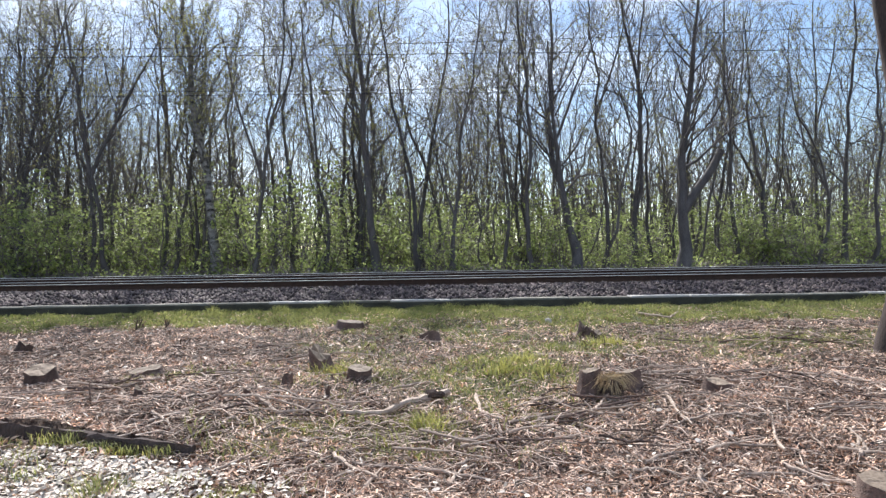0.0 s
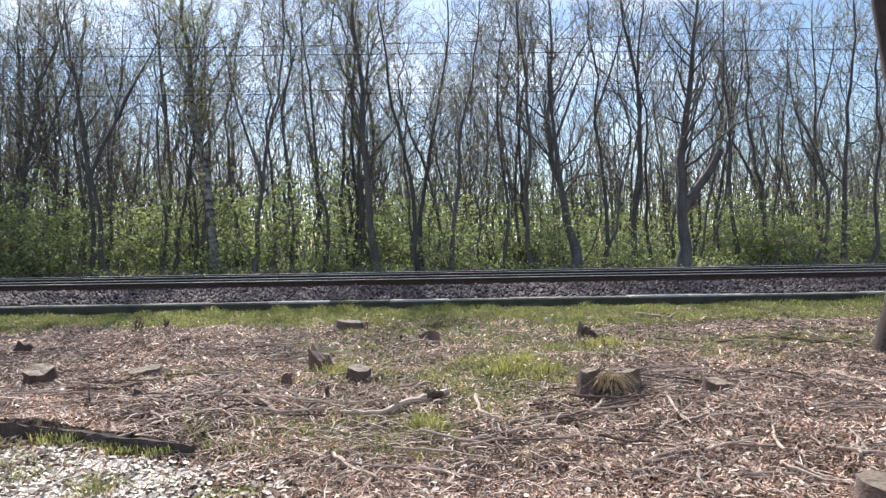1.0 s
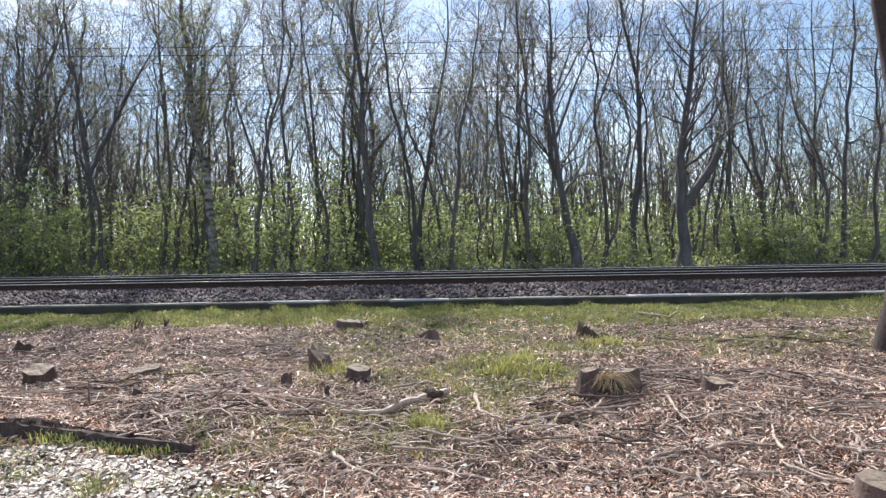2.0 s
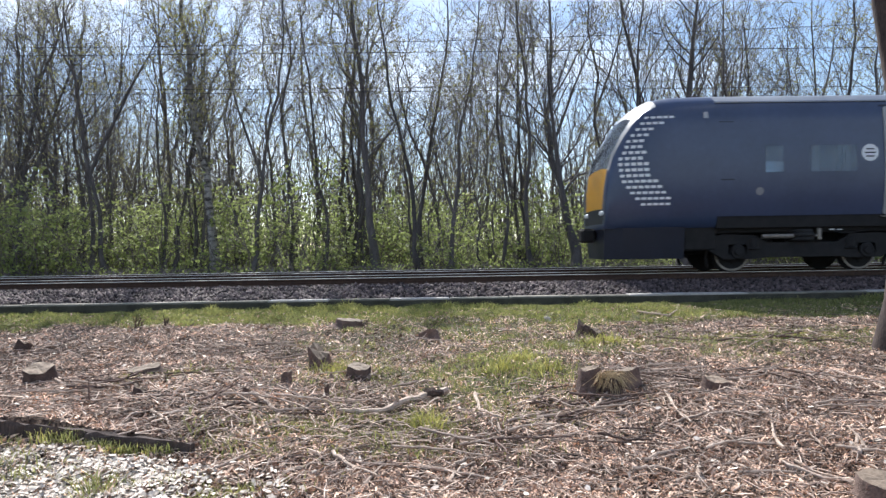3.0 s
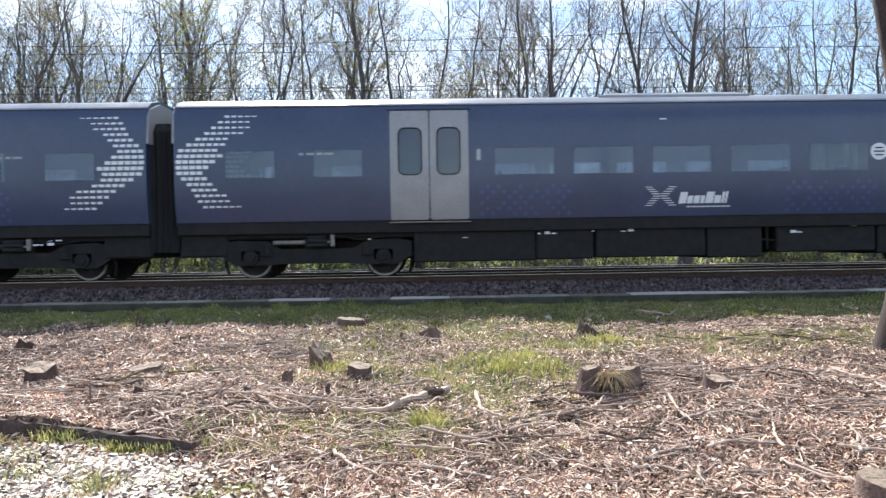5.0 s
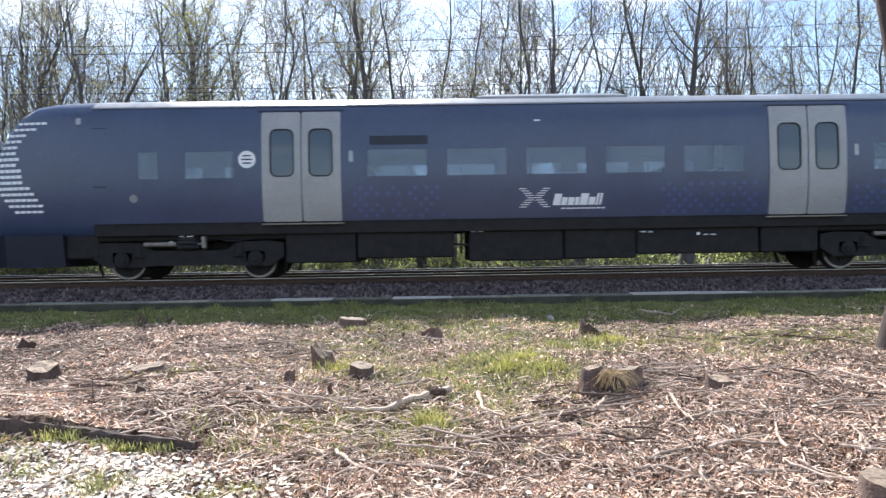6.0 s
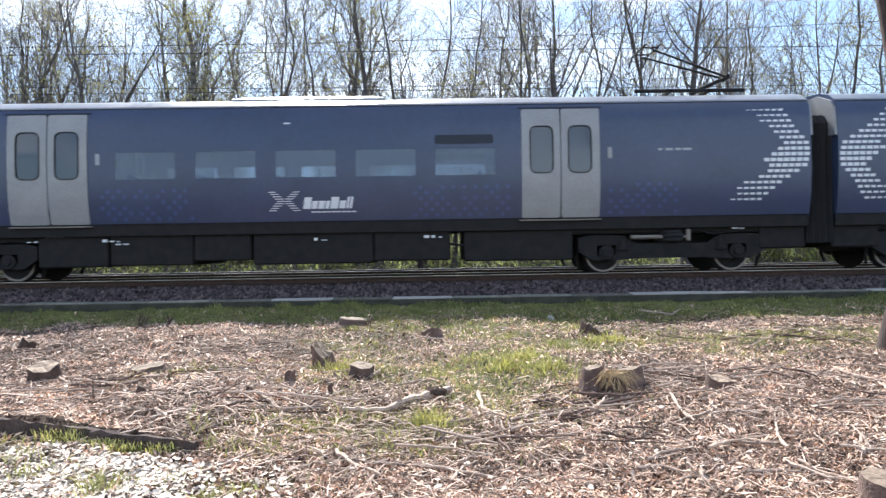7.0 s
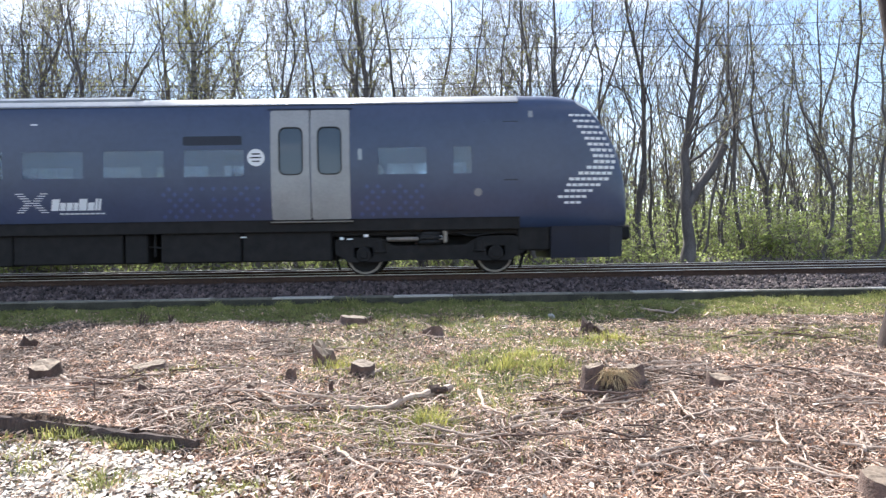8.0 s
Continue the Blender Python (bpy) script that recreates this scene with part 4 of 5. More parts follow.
def tree_meshes(seed, height, radius, bends, limbs=24, first=0.25, spread=0.95, twigs=9, buds=900, bark=None, sides=9, rise=0.07, forks=(), fine=4, reach=1.0):
    """Trunk, limbs, twigs and opening leaves of one tree. bends: sideways offsets of the trunk at even heights."""
    rs = np.random.RandomState(seed)
    trunk, crown = Wood(), Wood()
    k = 14
    h = np.linspace(0, 1, k)
    bx = np.interp(h * reach, np.linspace(0, 1, len(bends)), bends)
    wob = np.cumsum(np.cumsum(rs.normal(size=(k, 2)) * 0.05, axis=0) * 0.45 + rs.normal(size=(k, 2)) * 0.085, axis=0)
    path = np.stack([bx + wob[:, 0] * (h > 0.05), wob[:, 1], h * height - 0.1], -1)
    flare = 1 + 0.55 * np.exp(-h * 18)
    trunk.limb(path, radius * flare * (1 - 0.88 * h ** 1.1) + 0.006, sides)
    tips = []
    stems = [(path, radius, 0.0)]
    for at, lean, length, r, *blunt in forks:
        p, _ = along(path, at)
        d = np.array((lean, rs.uniform(-0.15, 0.15), 1.0))
        fp = branch_path(rs, p, d / np.linalg.norm(d), length, 8, 0.05, 0.05)
        trunk.limb(fp, r * (1 - (0.3 if blunt else 0.85) * np.linspace(0, 1, 9)) + 0.005, 7)
        if not blunt:
            stems.append((fp, r, 0.25))
    for stem, rad, skip in stems:
        n = limbs if skip == 0 else max(4, limbs // 2)
        for i in range(n):
            f = max(first, skip) + (0.97 - max(first, skip)) * (i + rs.rand()) / n
            p, d = along(stem, f)
            az = rs.uniform(0, 6.283)
            out = np.array((math.cos(az), math.sin(az), 0)) * spread * rs.uniform(0.6, 1.2) + np.array((0, 0, 0.95))
            out /= np.linalg.norm(out)
            length = height * (0.4 - 0.2 * f) * rs.uniform(0.6, 1.25)
            r = max(0.009, rad * (1 - 0.88 * f) * rs.uniform(0.28, 0.46))
            bp = branch_path(rs, p, out, length, 6, 0.25, rise)
            (trunk if sides > 4 else crown).limb(bp, r * (1 - 0.8 * np.linspace(0, 1, 7)) + 0.003, 5)
            for j in range(twigs):
                g = rs.uniform(0.2, 0.98)
                p2, d2 = along(bp, g)
                w = d2 / np.linalg.norm(d2) + rs.normal(size=3) * 0.55 + np.array((0, 0, 0.25))
                w /= np.linalg.norm(w)
                tp = branch_path(rs, p2, w, length * rs.uniform(0.25, 0.55), 4 if fine > 3 else 3, 0.18, 0.08)
                crown.limb(tp, np.linspace(max(0.0054, r * 0.33), 0.003, len(tp)), 3)
                tips.append(tp)
                for _ in range(fine):
                    p3, d3 = along(tp, rs.uniform(0.15, 1))
                    w3 = d3 / np.linalg.norm(d3) + rs.normal(size=3) * 0.6
                    w3 /= np.linalg.norm(w3)
                    sp = branch_path(rs, p3, w3, length * rs.uniform(0.1, 0.26), 2, 0.2, 0.03)
                    crown.limb(sp, np.linspace(0.004, 0.0026, 3), 3)
                    tips.append(sp)
    pts = []
    for _ in range(buds):
        t = tips[rs.randint(len(tips))]
        p, _ = along(t, rs.uniform(0.2, 1))
        pts.append(p + rs.normal(size=3) * 0.03)
    return trunk.mesh("trunk", bark or BARK), crown.mesh("crown", TWIGS), leaf_mesh("foliage", pts, 0.056, rs, BUD) if buds else None


def tree(x, y, seed, height, radius, bends, label="slender bare tree with opening buds at the wood's edge", bark=None, **kw):
    k = 1.12
    x, y, height, radius, bends = x * k, y * k, height * k * 0.76, radius * 0.75, [b * k for b in bends]
    thing = new("tree")
    trunk, crown, buds = tree_meshes(seed, height, radius, bends, bark=bark, reach=0.76, **kw)
    part("trunk", trunk, None, thing)
    part("crown", crown, None, thing)
    if buds:
        part("foliage", buds, None, thing, "tiny yellow-green opening leaves")
    thing.matrix_basis = pose(x, y, float(lie(x, y)))
    return tagged(thing, label, "tree", "trees of the wood")


# the edge of the wood, tree by tree
tree(-6.75, 21.0, 11, 13.5, 0.21, [0, -0.25, -0.55, -0.7, -0.75, -0.9], "tall pale-barked birch with a hazy green crown", BIRCH, limbs=26, first=0.3, spread=0.6, twigs=10, buds=7500)
tree(-9.95, 20.5, 12, 11.5, 0.10, [0, 0.05, -0.35, -0.9, -1.4, -1.8], forks=((0.36, 0.5, 6.0, 0.06),), buds=1760)
tree(-5.5, 20.5, 13, 12.0, 0.095, [0, 0.05, 0.25, 0.3, -0.1, -0.2], forks=((0.33, -0.35, 5.5, 0.05),), buds=2112)
tree(-4.5, 21.5, 14, 13.0, 0.085, [0, 0.05, 0.1, 0.4, 0.5, 0.45], first=0.45, buds=1760)
tree(-1.75, 21.0, 15, 14.0, 0.185, [0, 0, -0.05, -0.2, -0.25, -0.3], "tall straight tree with a hazy green crown", limbs=24, spread=0.7, twigs=10, buds=5500)
tree(-0.35, 20.2, 16, 12.5, 0.10, [0, -0.1, -0.12, -0.2, -0.25, -0.2], limbs=16, buds=1760)
tree(0.65, 20.2, 17, 11.5, 0.095, [0, -0.05, 0.1, 0.3, 0.25, 0.35], forks=((0.2, -0.3, 4.0, 0.04),), buds=720)
tree(4.5, 20.0, 18, 12.0, 0.195, [0, -0.7, -1.2, -1.25, -1.5, -1.75], "leaning forked dark tree rooted at the wood's edge", forks=((0.04, -0.22, 7.5, 0.13), (0.42, 0.45, 4.5, 0.06)), buds=1408)
tree(7.72, 20.0, 19, 11.5, 0.255, [0, 0.0, 0.15, 0.2, 0.3, 0.35], "thick dark bare tree with a broken side limb", limbs=26, first=0.34, spread=0.9, twigs=10, forks=((0.2, 0.5, 2.5, 0.17, True),), buds=704)
tree(6.55, 21.2, 20, 12.8, 0.10, [0, 0, -0.02, -0.1, -0.2, -0.2], limbs=16, first=0.4, buds=560)
tree(13.4, 21.0, 21, 12.5, 0.12, [0, -0.1, -0.2, -0.45, -0.8, -1.0], "tall slightly leaning tree with a hazy crown", limbs=22, spread=0.7, twigs=10, buds=2400)
tree(13.95, 20.5, 22, 11.5, 0.085, [0, -0.25, -0.45, -0.5, -0.6, -0.4], buds=1056)
tree(-3.35, 20.8, 23, 12.0, 0.08, [0, -0.1, -0.25, -0.35, -0.4, -0.4], buds=1408)
tree(-2.5, 21.6, 24, 12.0, 0.075, [0, 0.1, -0.1, -0.4, -0.6, -0.6], buds=1408)
tree(2.4, 21.0, 25, 12.0, 0.08, [0, 0.1, 0.0, 0.1, 0.2, 0.1], buds=1408)
tree(3.2, 22.0, 26, 12.5, 0.08, [0, -0.1, -0.3, -0.3, -0.2, -0.4], buds=1760)
tree(-12.9, 20.6, 27, 11.5, 0.13, [0, -0.2, -0.3, -0.1, 0.4, 0.6], forks=((0.25, 0.4, 6.0, 0.07),), limbs=20, buds=1056)
tree(-11.6, 22.0, 28, 12.0, 0.10, [0, 0.05, -0.2, 0.2, 0.3, 0.5], limbs=18, buds=1408)
tree(-8.5, 21.8, 29, 10.5, 0.09, [0, 0.2, 0.35, 0.2, 0.4, 0.3], limbs=22, twigs=10, spread=0.6, buds=2464)
tree(10.6, 20.8, 30, 11.0, 0.09, [0, 0.15, -0.05, 0.2, 0.4, 0.3], limbs=16, buds=400)
tree(12.1, 20.4, 31, 9.0, 0.075, [0, 0.35, 0.2, -0.4, -0.3, -0.6], limbs=18, spread=0.8, buds=560)
tree(5.6, 20.6, 32, 11.0, 0.07, [0, 0.1, 0.25, -0.1, -0.3, -0.5], buds=400)


def edge_trees():
    """Slim winding trees that fill the edge of the wood between the marked ones."""
    rs = random.Random(77)
    kinds = []
    for k in range(6):
        q = random.Random(500 + k)
        bends, at = [0.0], 0.0
        for _ in range(6):
            at += q.uniform(-0.38, 0.38)
            bends.append(at)
        kinds.append(tree_meshes(500 + k, q.uniform(9.5, 11.5), q.uniform(0.06, 0.085), bends, limbs=15, twigs=6, fine=3, first=0.3, spread=0.75, buds=700, sides=7,
                                 forks=((q.uniform(0.28, 0.5), q.choice((-0.4, 0.4)), 4.5, 0.045),) if k % 2 else ()))
    for i in range(19):
        f = (i + rs.uniform(0.1, 0.9)) / 19
        x = -17.5 + 36 * f ** 1.25
        y = rs.uniform(23.0, 27.0)
        trunk, crown, buds = kinds[i % 6]
        thing = new("tree")
        part("trunk", trunk, None, thing)
        part("crown", crown, None, thing)
        part("foliage", buds, None, thing)
        q = rs.uniform(0.9, 1.15)
        thing.matrix_basis = pose(x, y, float(lie(x, y)), rs.uniform(-3, 3), rs.uniform(-3, 3), rs.uniform(0, 360)) @ Matrix.Diagonal((q, q, q, 1))
        tagged(thing, "slim winding grey tree with fine twigs at the wood's edge", "tree", "trees of the wood")


edge_trees()


def woods_behind():
    """The depth of the wood: copies of a few slim trees, turned at random."""
    rs = random.Random(9)
    kinds = []
    for k in range(7):
        r = random.Random(100 + k)
        kinds.append(tree_meshes(100 + k, r.uniform(9, 11), r.uniform(0.045, 0.085), [0, r.uniform(-0.3, 0.3), r.uniform(-0.5, 0.5), r.uniform(-0.6, 0.6), r.uniform(-0.7, 0.7)], limbs=20, twigs=5, fine=2, first=0.18, spread=0.85, buds=380, sides=5))
    for i in range(178):
        y = 24.0 + 26 * rs.random() ** 1.3
        x = (rs.uniform(-0.78, 0.82) if i % 4 else rs.choice((rs.uniform(-0.78, -0.3), rs.uniform(-1.3, -0.75), rs.uniform(0.8, 1.35)))) * y
        if i >= 160:
            # the wood is thickest here
            x = rs.uniform(-0.52, -0.22) * y
        trunk, crown, buds = kinds[i % 7]
        thing = new("tree")
        part("trunk", trunk, None, thing)
        part("crown", crown, None, thing)
        part("foliage", buds, None, thing)
        q = rs.uniform(0.75, 1.1)
        thing.matrix_basis = pose(x, y, float(lie(x, y)), rs.uniform(-3, 3), rs.uniform(-3, 3), rs.uniform(0, 360)) @ Matrix.Diagonal((q, q, q * rs.uniform(0.9, 1.1), 1))
        tagged(thing, "slim bare tree with opening buds deeper in the wood", "tree", "trees of the wood")


woods_behind()


def shrub_meshes(seed, height, width, leaves, stems=10):
    """Arching stems with level sprays of leafy twigs, gaps between the layers."""
    rs = np.random.RandomState(seed)
    wood, tips = Wood(), []
    for _ in range(stems):
        a = rs.uniform(0, 6.283)
        base = np.array((rs.normal() * width * 0.25, rs.normal() * width * 0.25, -0.05))
        d = np.array((math.cos(a) * 0.6, math.sin(a) * 0.6, 1.0))
        p = branch_path(rs, base, d / np.linalg.norm(d), height * rs.uniform(0.5, 1.0), 7, 0.14, 0.03)
        wood.limb(p, np.linspace(0.018, 0.004, 8), 4)
        for _ in range(7):
            q, dd = along(p, rs.uniform(0.12, 1))
            az = rs.uniform(0, 6.283)
            w = np.array((math.cos(az), math.sin(az), rs.normal() * 0.22 + 0.1))
            t = branch_path(rs, q, w / np.linalg.norm(w), width * rs.uniform(0.25, 0.55), 4, 0.2, -0.02)
            wood.limb(t, np.linspace(0.007, 0.002, 5), 3)
            tips.append(t)
            for _ in range(2):
                q2, d2 = along(t, rs.uniform(0.2, 0.9))
                w2 = d2 / np.linalg.norm(d2) + rs.normal(size=3) * (0.6, 0.6, 0.25)
                t2 = branch_path(rs, q2, w2 / np.linalg.norm(w2), width * rs.uniform(0.12, 0.28), 3, 0.2, -0.02)
                wood.limb(t2, np.linspace(0.004, 0.002, 4), 3)
                tips.append(t2)
    pts = []
    for _ in range(leaves):
        q, _ = along(tips[rs.randint(len(tips))], rs.uniform(0.15, 1.0))
        pts.append(q + rs.normal(size=3) * (0.07, 0.07, 0.035))
    return wood.mesh("stem", TWIGS), leaf_mesh("foliage", pts, 0.105, rs, LEAF, 0.3, 0.6)


def understorey():
    rs = random.Random(21)
    kinds = [shrub_meshes(200 + k, 2.2 + 0.32 * k, 1.75, 520 + 80 * k) for k in range(7)]
    for i in range(202):
        y = 22.9 + 16 * rs.random() ** 1.2
        x = rs.uniform(-0.74, 0.78) * y
        if i >= 196:
            # a leafy fringe in the sun at both ends
            y = rs.uniform(22.5, 23.4)
            x = rs.uniform(7.5, 17.5) if i < 200 else rs.uniform(-16.5, -10)
        if -0.35 < x / y < 0.25 and rs.random() < 0.35:
            continue
        if x / y > 0.12 and i < 190 and rs.random() < 0.42:
            continue
        q = rs.uniform(0.8, 1.35) * (0.82 if x > 3 else 1.0)
        # thicker and taller towards both ends of the view
        q *= 1.0 + 0.08 * min(1.0, abs(x / y) / 0.6)
        stems, leaves = kinds[i % 7]
        thing = new("shrub")
        part("stem", stems, None, thing)
        part("foliage", leaves, None, thing)
        thing.matrix_basis = pose(x, y, float(lie(x, y)), 0, 0, rs.uniform(0, 360)) @ Matrix.Diagonal((q, q, q, 1))
        tagged(thing, "young shrub in fresh bright green leaf beneath the trees", "shrub", "undergrowth")


understorey()


def far_wood():
    """The wood's far depth: crowded thin poles and undergrowth, too far off to count."""
    rs = np.random.RandomState(31)
    wood, pts = Wood(), []
    for _ in range(1200):
        y = rs.uniform(42, 85)
        x = rs.uniform(-0.8, 0.84) * y
        h = rs.uniform(5, 10.5)
        p = branch_path(rs, (x, y, 0), (rs.normal() * 0.08, rs.normal() * 0.08, 1), h, 5, 0.09, 0.05)
        wood.limb(p, np.linspace(rs.uniform(0.05, 0.11), 0.02, 6), 4)
        for _ in range(5):
            q, d = along(p, rs.uniform(0.3, 1))
            w = d / np.linalg.norm(d) + rs.normal(size=3) * 0.5
            wood.limb(branch_path(rs, q, w / np.linalg.norm(w), h * 0.2, 3, 0.15, 0.1), np.linspace(0.022, 0.012, 4), 3)
        for _ in range(26):
            pts.append((x + rs.normal() * 0.9, y + rs.normal() * 0.9, abs(rs.normal()) * 2.6 + 0.05))
    thing = tagged(new("far_wood"), "dense thin bare poles and green undergrowth far inside the wood", "woods", kind="stuff")
    tagged(part("pole", wood.mesh("pole", BARK), None, thing), kind="stuff")
    tagged(part("foliage", leaf_mesh("foliage", pts, 0.26, rs, LEAF), None, thing), kind="stuff")


far_wood()


def saplings():
    """Thin whippy young stems crowded under the trees."""
    rs = random.Random(61)
    kinds = [tree_meshes(300 + k, rs.uniform(4.5, 7.5), rs.uniform(0.018, 0.03), [0, rs.uniform(-0.3, 0.3), rs.uniform(-0.4, 0.4), rs.uniform(-0.6, 0.6)], limbs=10, twigs=3, fine=1, first=0.25, spread=0.6, buds=160, sides=4) for k in range(6)]
    for i in range(170):
        y = 23.2 + 20 * rs.random() ** 1.2
        x = rs.uniform(-0.76, 0.8) * y
        trunk, crown, buds = kinds[i % 6]
        thing = new("sapling")
        part("trunk", trunk, None, thing)
        part("crown", crown, None, thing)
        part("foliage", buds, None, thing)
        q = rs.uniform(0.8, 1.2)
        thing.matrix_basis = pose(x, y, float(lie(x, y)), rs.uniform(-5, 5), rs.uniform(-5, 5), rs.uniform(0, 360)) @ Matrix.Diagonal((q, q, q, 1))
        tagged(thing, "thin whippy sapling in bud beneath the taller trees", "sapling", "undergrowth")


saplings()


def wood_floor():
    """Low leafy growth and dead leaves on the wood's floor."""
    rs = np.random.RandomState(71)
    n = 26000
    y = 22.1 + 16 * rs.rand(n) ** 1.6
    x = rs.uniform(-0.76, 0.8, n) * y
    h = np.abs(rs.normal(0, 0.28, n)) * (0.6 + 0.4 * np.sin(x * 0.9 + 1.0) * np.sin(x * 0.37)) + 0.02
    pts = np.stack([x, y, lie(x, y) + h], -1)
    tagged(new("ground_cover", leaf_mesh("ground_cover", pts[: n * 2 // 3], 0.085, rs, LEAF)), "low fresh green growth along the wood's edge", "undergrowth", kind="stuff")
    low = pts[n * 2 // 3:]
    low[:, 2] = lie(low[:, 0], low[:, 1]) + 0.04 + 0.1 * rs.rand(len(low))
    tagged(new("leaf_litter", leaf_mesh("leaf_litter", low, 0.12, rs, TWIGS)), "brown dead leaves and brash under the trees", "leaf litter", kind="stuff")


wood_floor()


# ---- the clearing ----
def on_ground(x, y, lift=0.0):
    return (x, y, float(lie(x, y)) + lift)


def stump(x, y, r, h, seed, ragged=0.1, tilt=(0, 0), label="weathered sawn tree stump rooted in the litter", squash=0.85, moss=False):
    """A sawn stump: fluted bark, root flare, and a cut face with rings and splits."""
    rs = random.Random(seed)
    thing = new("tree_stump")
    n = 22
    lobes = [rs.uniform(0.86, 1.16) for _ in range(n)]
    lobes = [(lobes[i - 1] + lobes[i] * 2 + lobes[(i + 1) % n]) / 4 for i in range(n)]
    ph, p2 = rs.uniform(0, 6.28), rs.uniform(0, 6.28)
    rise = [ragged * h * (0.8 * math.sin(2 * math.pi * i / n + ph) + 0.45 * math.sin(6 * math.pi * i / n + p2) + rs.uniform(-0.25, 0.25)) for i in range(n)]
    rings = []
    for z, k in ((-0.1, 1.35), (0.0, 1.22), (0.25, 1.06), (0.6, 1.0), (0.93, 0.99), (1.0, 0.95)):
        ring_pts = []
        for i in range(n):
            a = 2 * math.pi * i / n
            q = r * k * (1 + (lobes[i] - 1) * (1.8 if z < 0.3 else 1.0)) * (1 + rs.uniform(-0.025, 0.025))
            ring_pts.append((q * math.cos(a), q * squash * math.sin(a), z * h if z < 0.6 else z * h + rise[i] * (z - 0.5) * 2))
        rings.append(ring_pts)
    part("bark", Shape().loft(rings, caps=False), STUMPBARK, thing, "dark furrowed bark", True)
    top = rings[-1]
    cx, cz = 0.0, sum(p[2] for p in top) / n
    face = Shape()
    vs, fs = [(cx, 0, cz - 0.004)], []
    for k, ring_k in enumerate((0.35, 0.7, 1.0)):
        for i in range(n):
            px_, py_, pz_ = top[i]
            vs.append((px_ * ring_k, py_ * ring_k, cz + (pz_ - cz) * ring_k + rs.uniform(-0.004, 0.004)))
    for i in range(n):
        j = (i + 1) % n
        fs.append((0, 1 + i, 1 + j))
        for k in (0, 1):
            fs.append((1 + k * n + i, 1 + (k + 1) * n + i, 1 + (k + 1) * n + j, 1 + k * n + j))
    face.add(vs, fs)
    part("cut_face", face, MOSS if moss else CUTWOOD, thing, "mossy top" if moss else "greyed sawn face")
    thing.matrix_basis = pose(x, y, float(lie(x, y)), tilt[0], tilt[1], rs.uniform(-30, 30))
    return tagged(thing, label, "tree stump", "tree stumps in the clearing")


stump(-4.14, 7.05, 0.15, 0.16, 1, 0.12, (14, -6), "pale-topped sawn stump tilted in the litter")
stump(-5.38, 8.72, 0.095, 0.12, 2, 0.3, (0, 22), "small dark splintered stump in the chips")
stump(-3.04, 7.05, 0.18, 0.09, 3, 0.2, (8, -10), "low slanting stump with a pale cut")
stump(-2.69, 6.06, 0.062, 0.09, 4, 0.3, (0, 12), "small dark stump among twigs")
stump(-1.69, 6.0, 0.03, 0.06, 5, 0.2, label="thin sapling stub in the chips")
stump(-1.23, 7.33, 0.115, 0.2, 6, 0.45, (0, -8), "ragged broken stump with torn dark bark")
stump(-0.76, 6.85, 0.13, 0.12, 7, 0.08, (6, 4), "round sawn stump with a pale rim")
stump(-1.44, 6.53, 0.055, 0.12, 8, 0.2, label="small dark stump beside a mossy hump")
stump(-0.99, 6.2, 0.022, 0.1, 9, 0.2, label="thin sapling stub in the chips")
stump(-1.27, 10.22, 0.2, 0.13, 10, 0.1, (0, 9), "dark squat stump at the edge of the turf")
stump(-0.02, 9.2, 0.15, 0.12, 11, 0.35, (0, -8), "low split stump on the turf")
stump(2.08, 8.95, 0.1, 0.15, 12, 0.5, (0, 10), "ragged rotten stump with splinters")
stump(2.27, 8.9, 0.1, 0.1, 13, 0.5, (0, -10), "ragged rotten stump with splinters")
stump(1.46, 6.14, 0.105, 0.24, 14, 0.12, (-10, 6), "dark upright stem of an old coppice stump")
stump(1.87, 6.22, 0.115, 0.18, 15, 0.12, (-6, -4), "dark sawn stem of an old coppice stump")
stump(1.66, 6.1, 0.11, 0.16, 16, 0.3, (16, 0), "mossy grass-grown crown of an old coppice stump", moss=True)
stump(2.69, 6.18, 0.13, 0.11, 17, 0.2, (5, 5), "grey flat-topped stump among sticks")
stump(2.52, 3.62, 0.17, 0.13, 18, 0.05, (4, 0), "smooth pale-brown sawn stump close at hand")


def straw_tuft(x, y, h, seed):
    """Dry straw that grows out between the stems of a coppice stump and droops over."""
    rs = random.Random(seed)
    sh = Shape()
    base = Vector(on_ground(x, y, 0))
    for _ in range(190):
        p = base + Vector((rs.gauss(-0.03, 0.035), rs.gauss(-0.03, 0.03), h * rs.uniform(0.6, 1.05)))
        d = Vector((rs.gauss(0.2, 0.9), rs.gauss(-0.6, 0.5), 0)) * rs.uniform(0.05, 0.12)
        mid = p + d * 0.6 + Vector((0, 0, rs.uniform(0.0, 0.035)))
        end = p + d * 1.2 - Vector((0, 0, rs.uniform(0.03, 0.12)))
        sh.tube([p - Vector((0, 0, 0.06)), p, mid, end], [0.0035, 0.0035, 0.003, 0.0015], 3)
    return tagged(part("straw_tuft", sh, STRAW), "dry yellow straw drooping over a coppice stump", "grass tuft")


straw_tuft(1.67, 6.08, 0.21, 3)


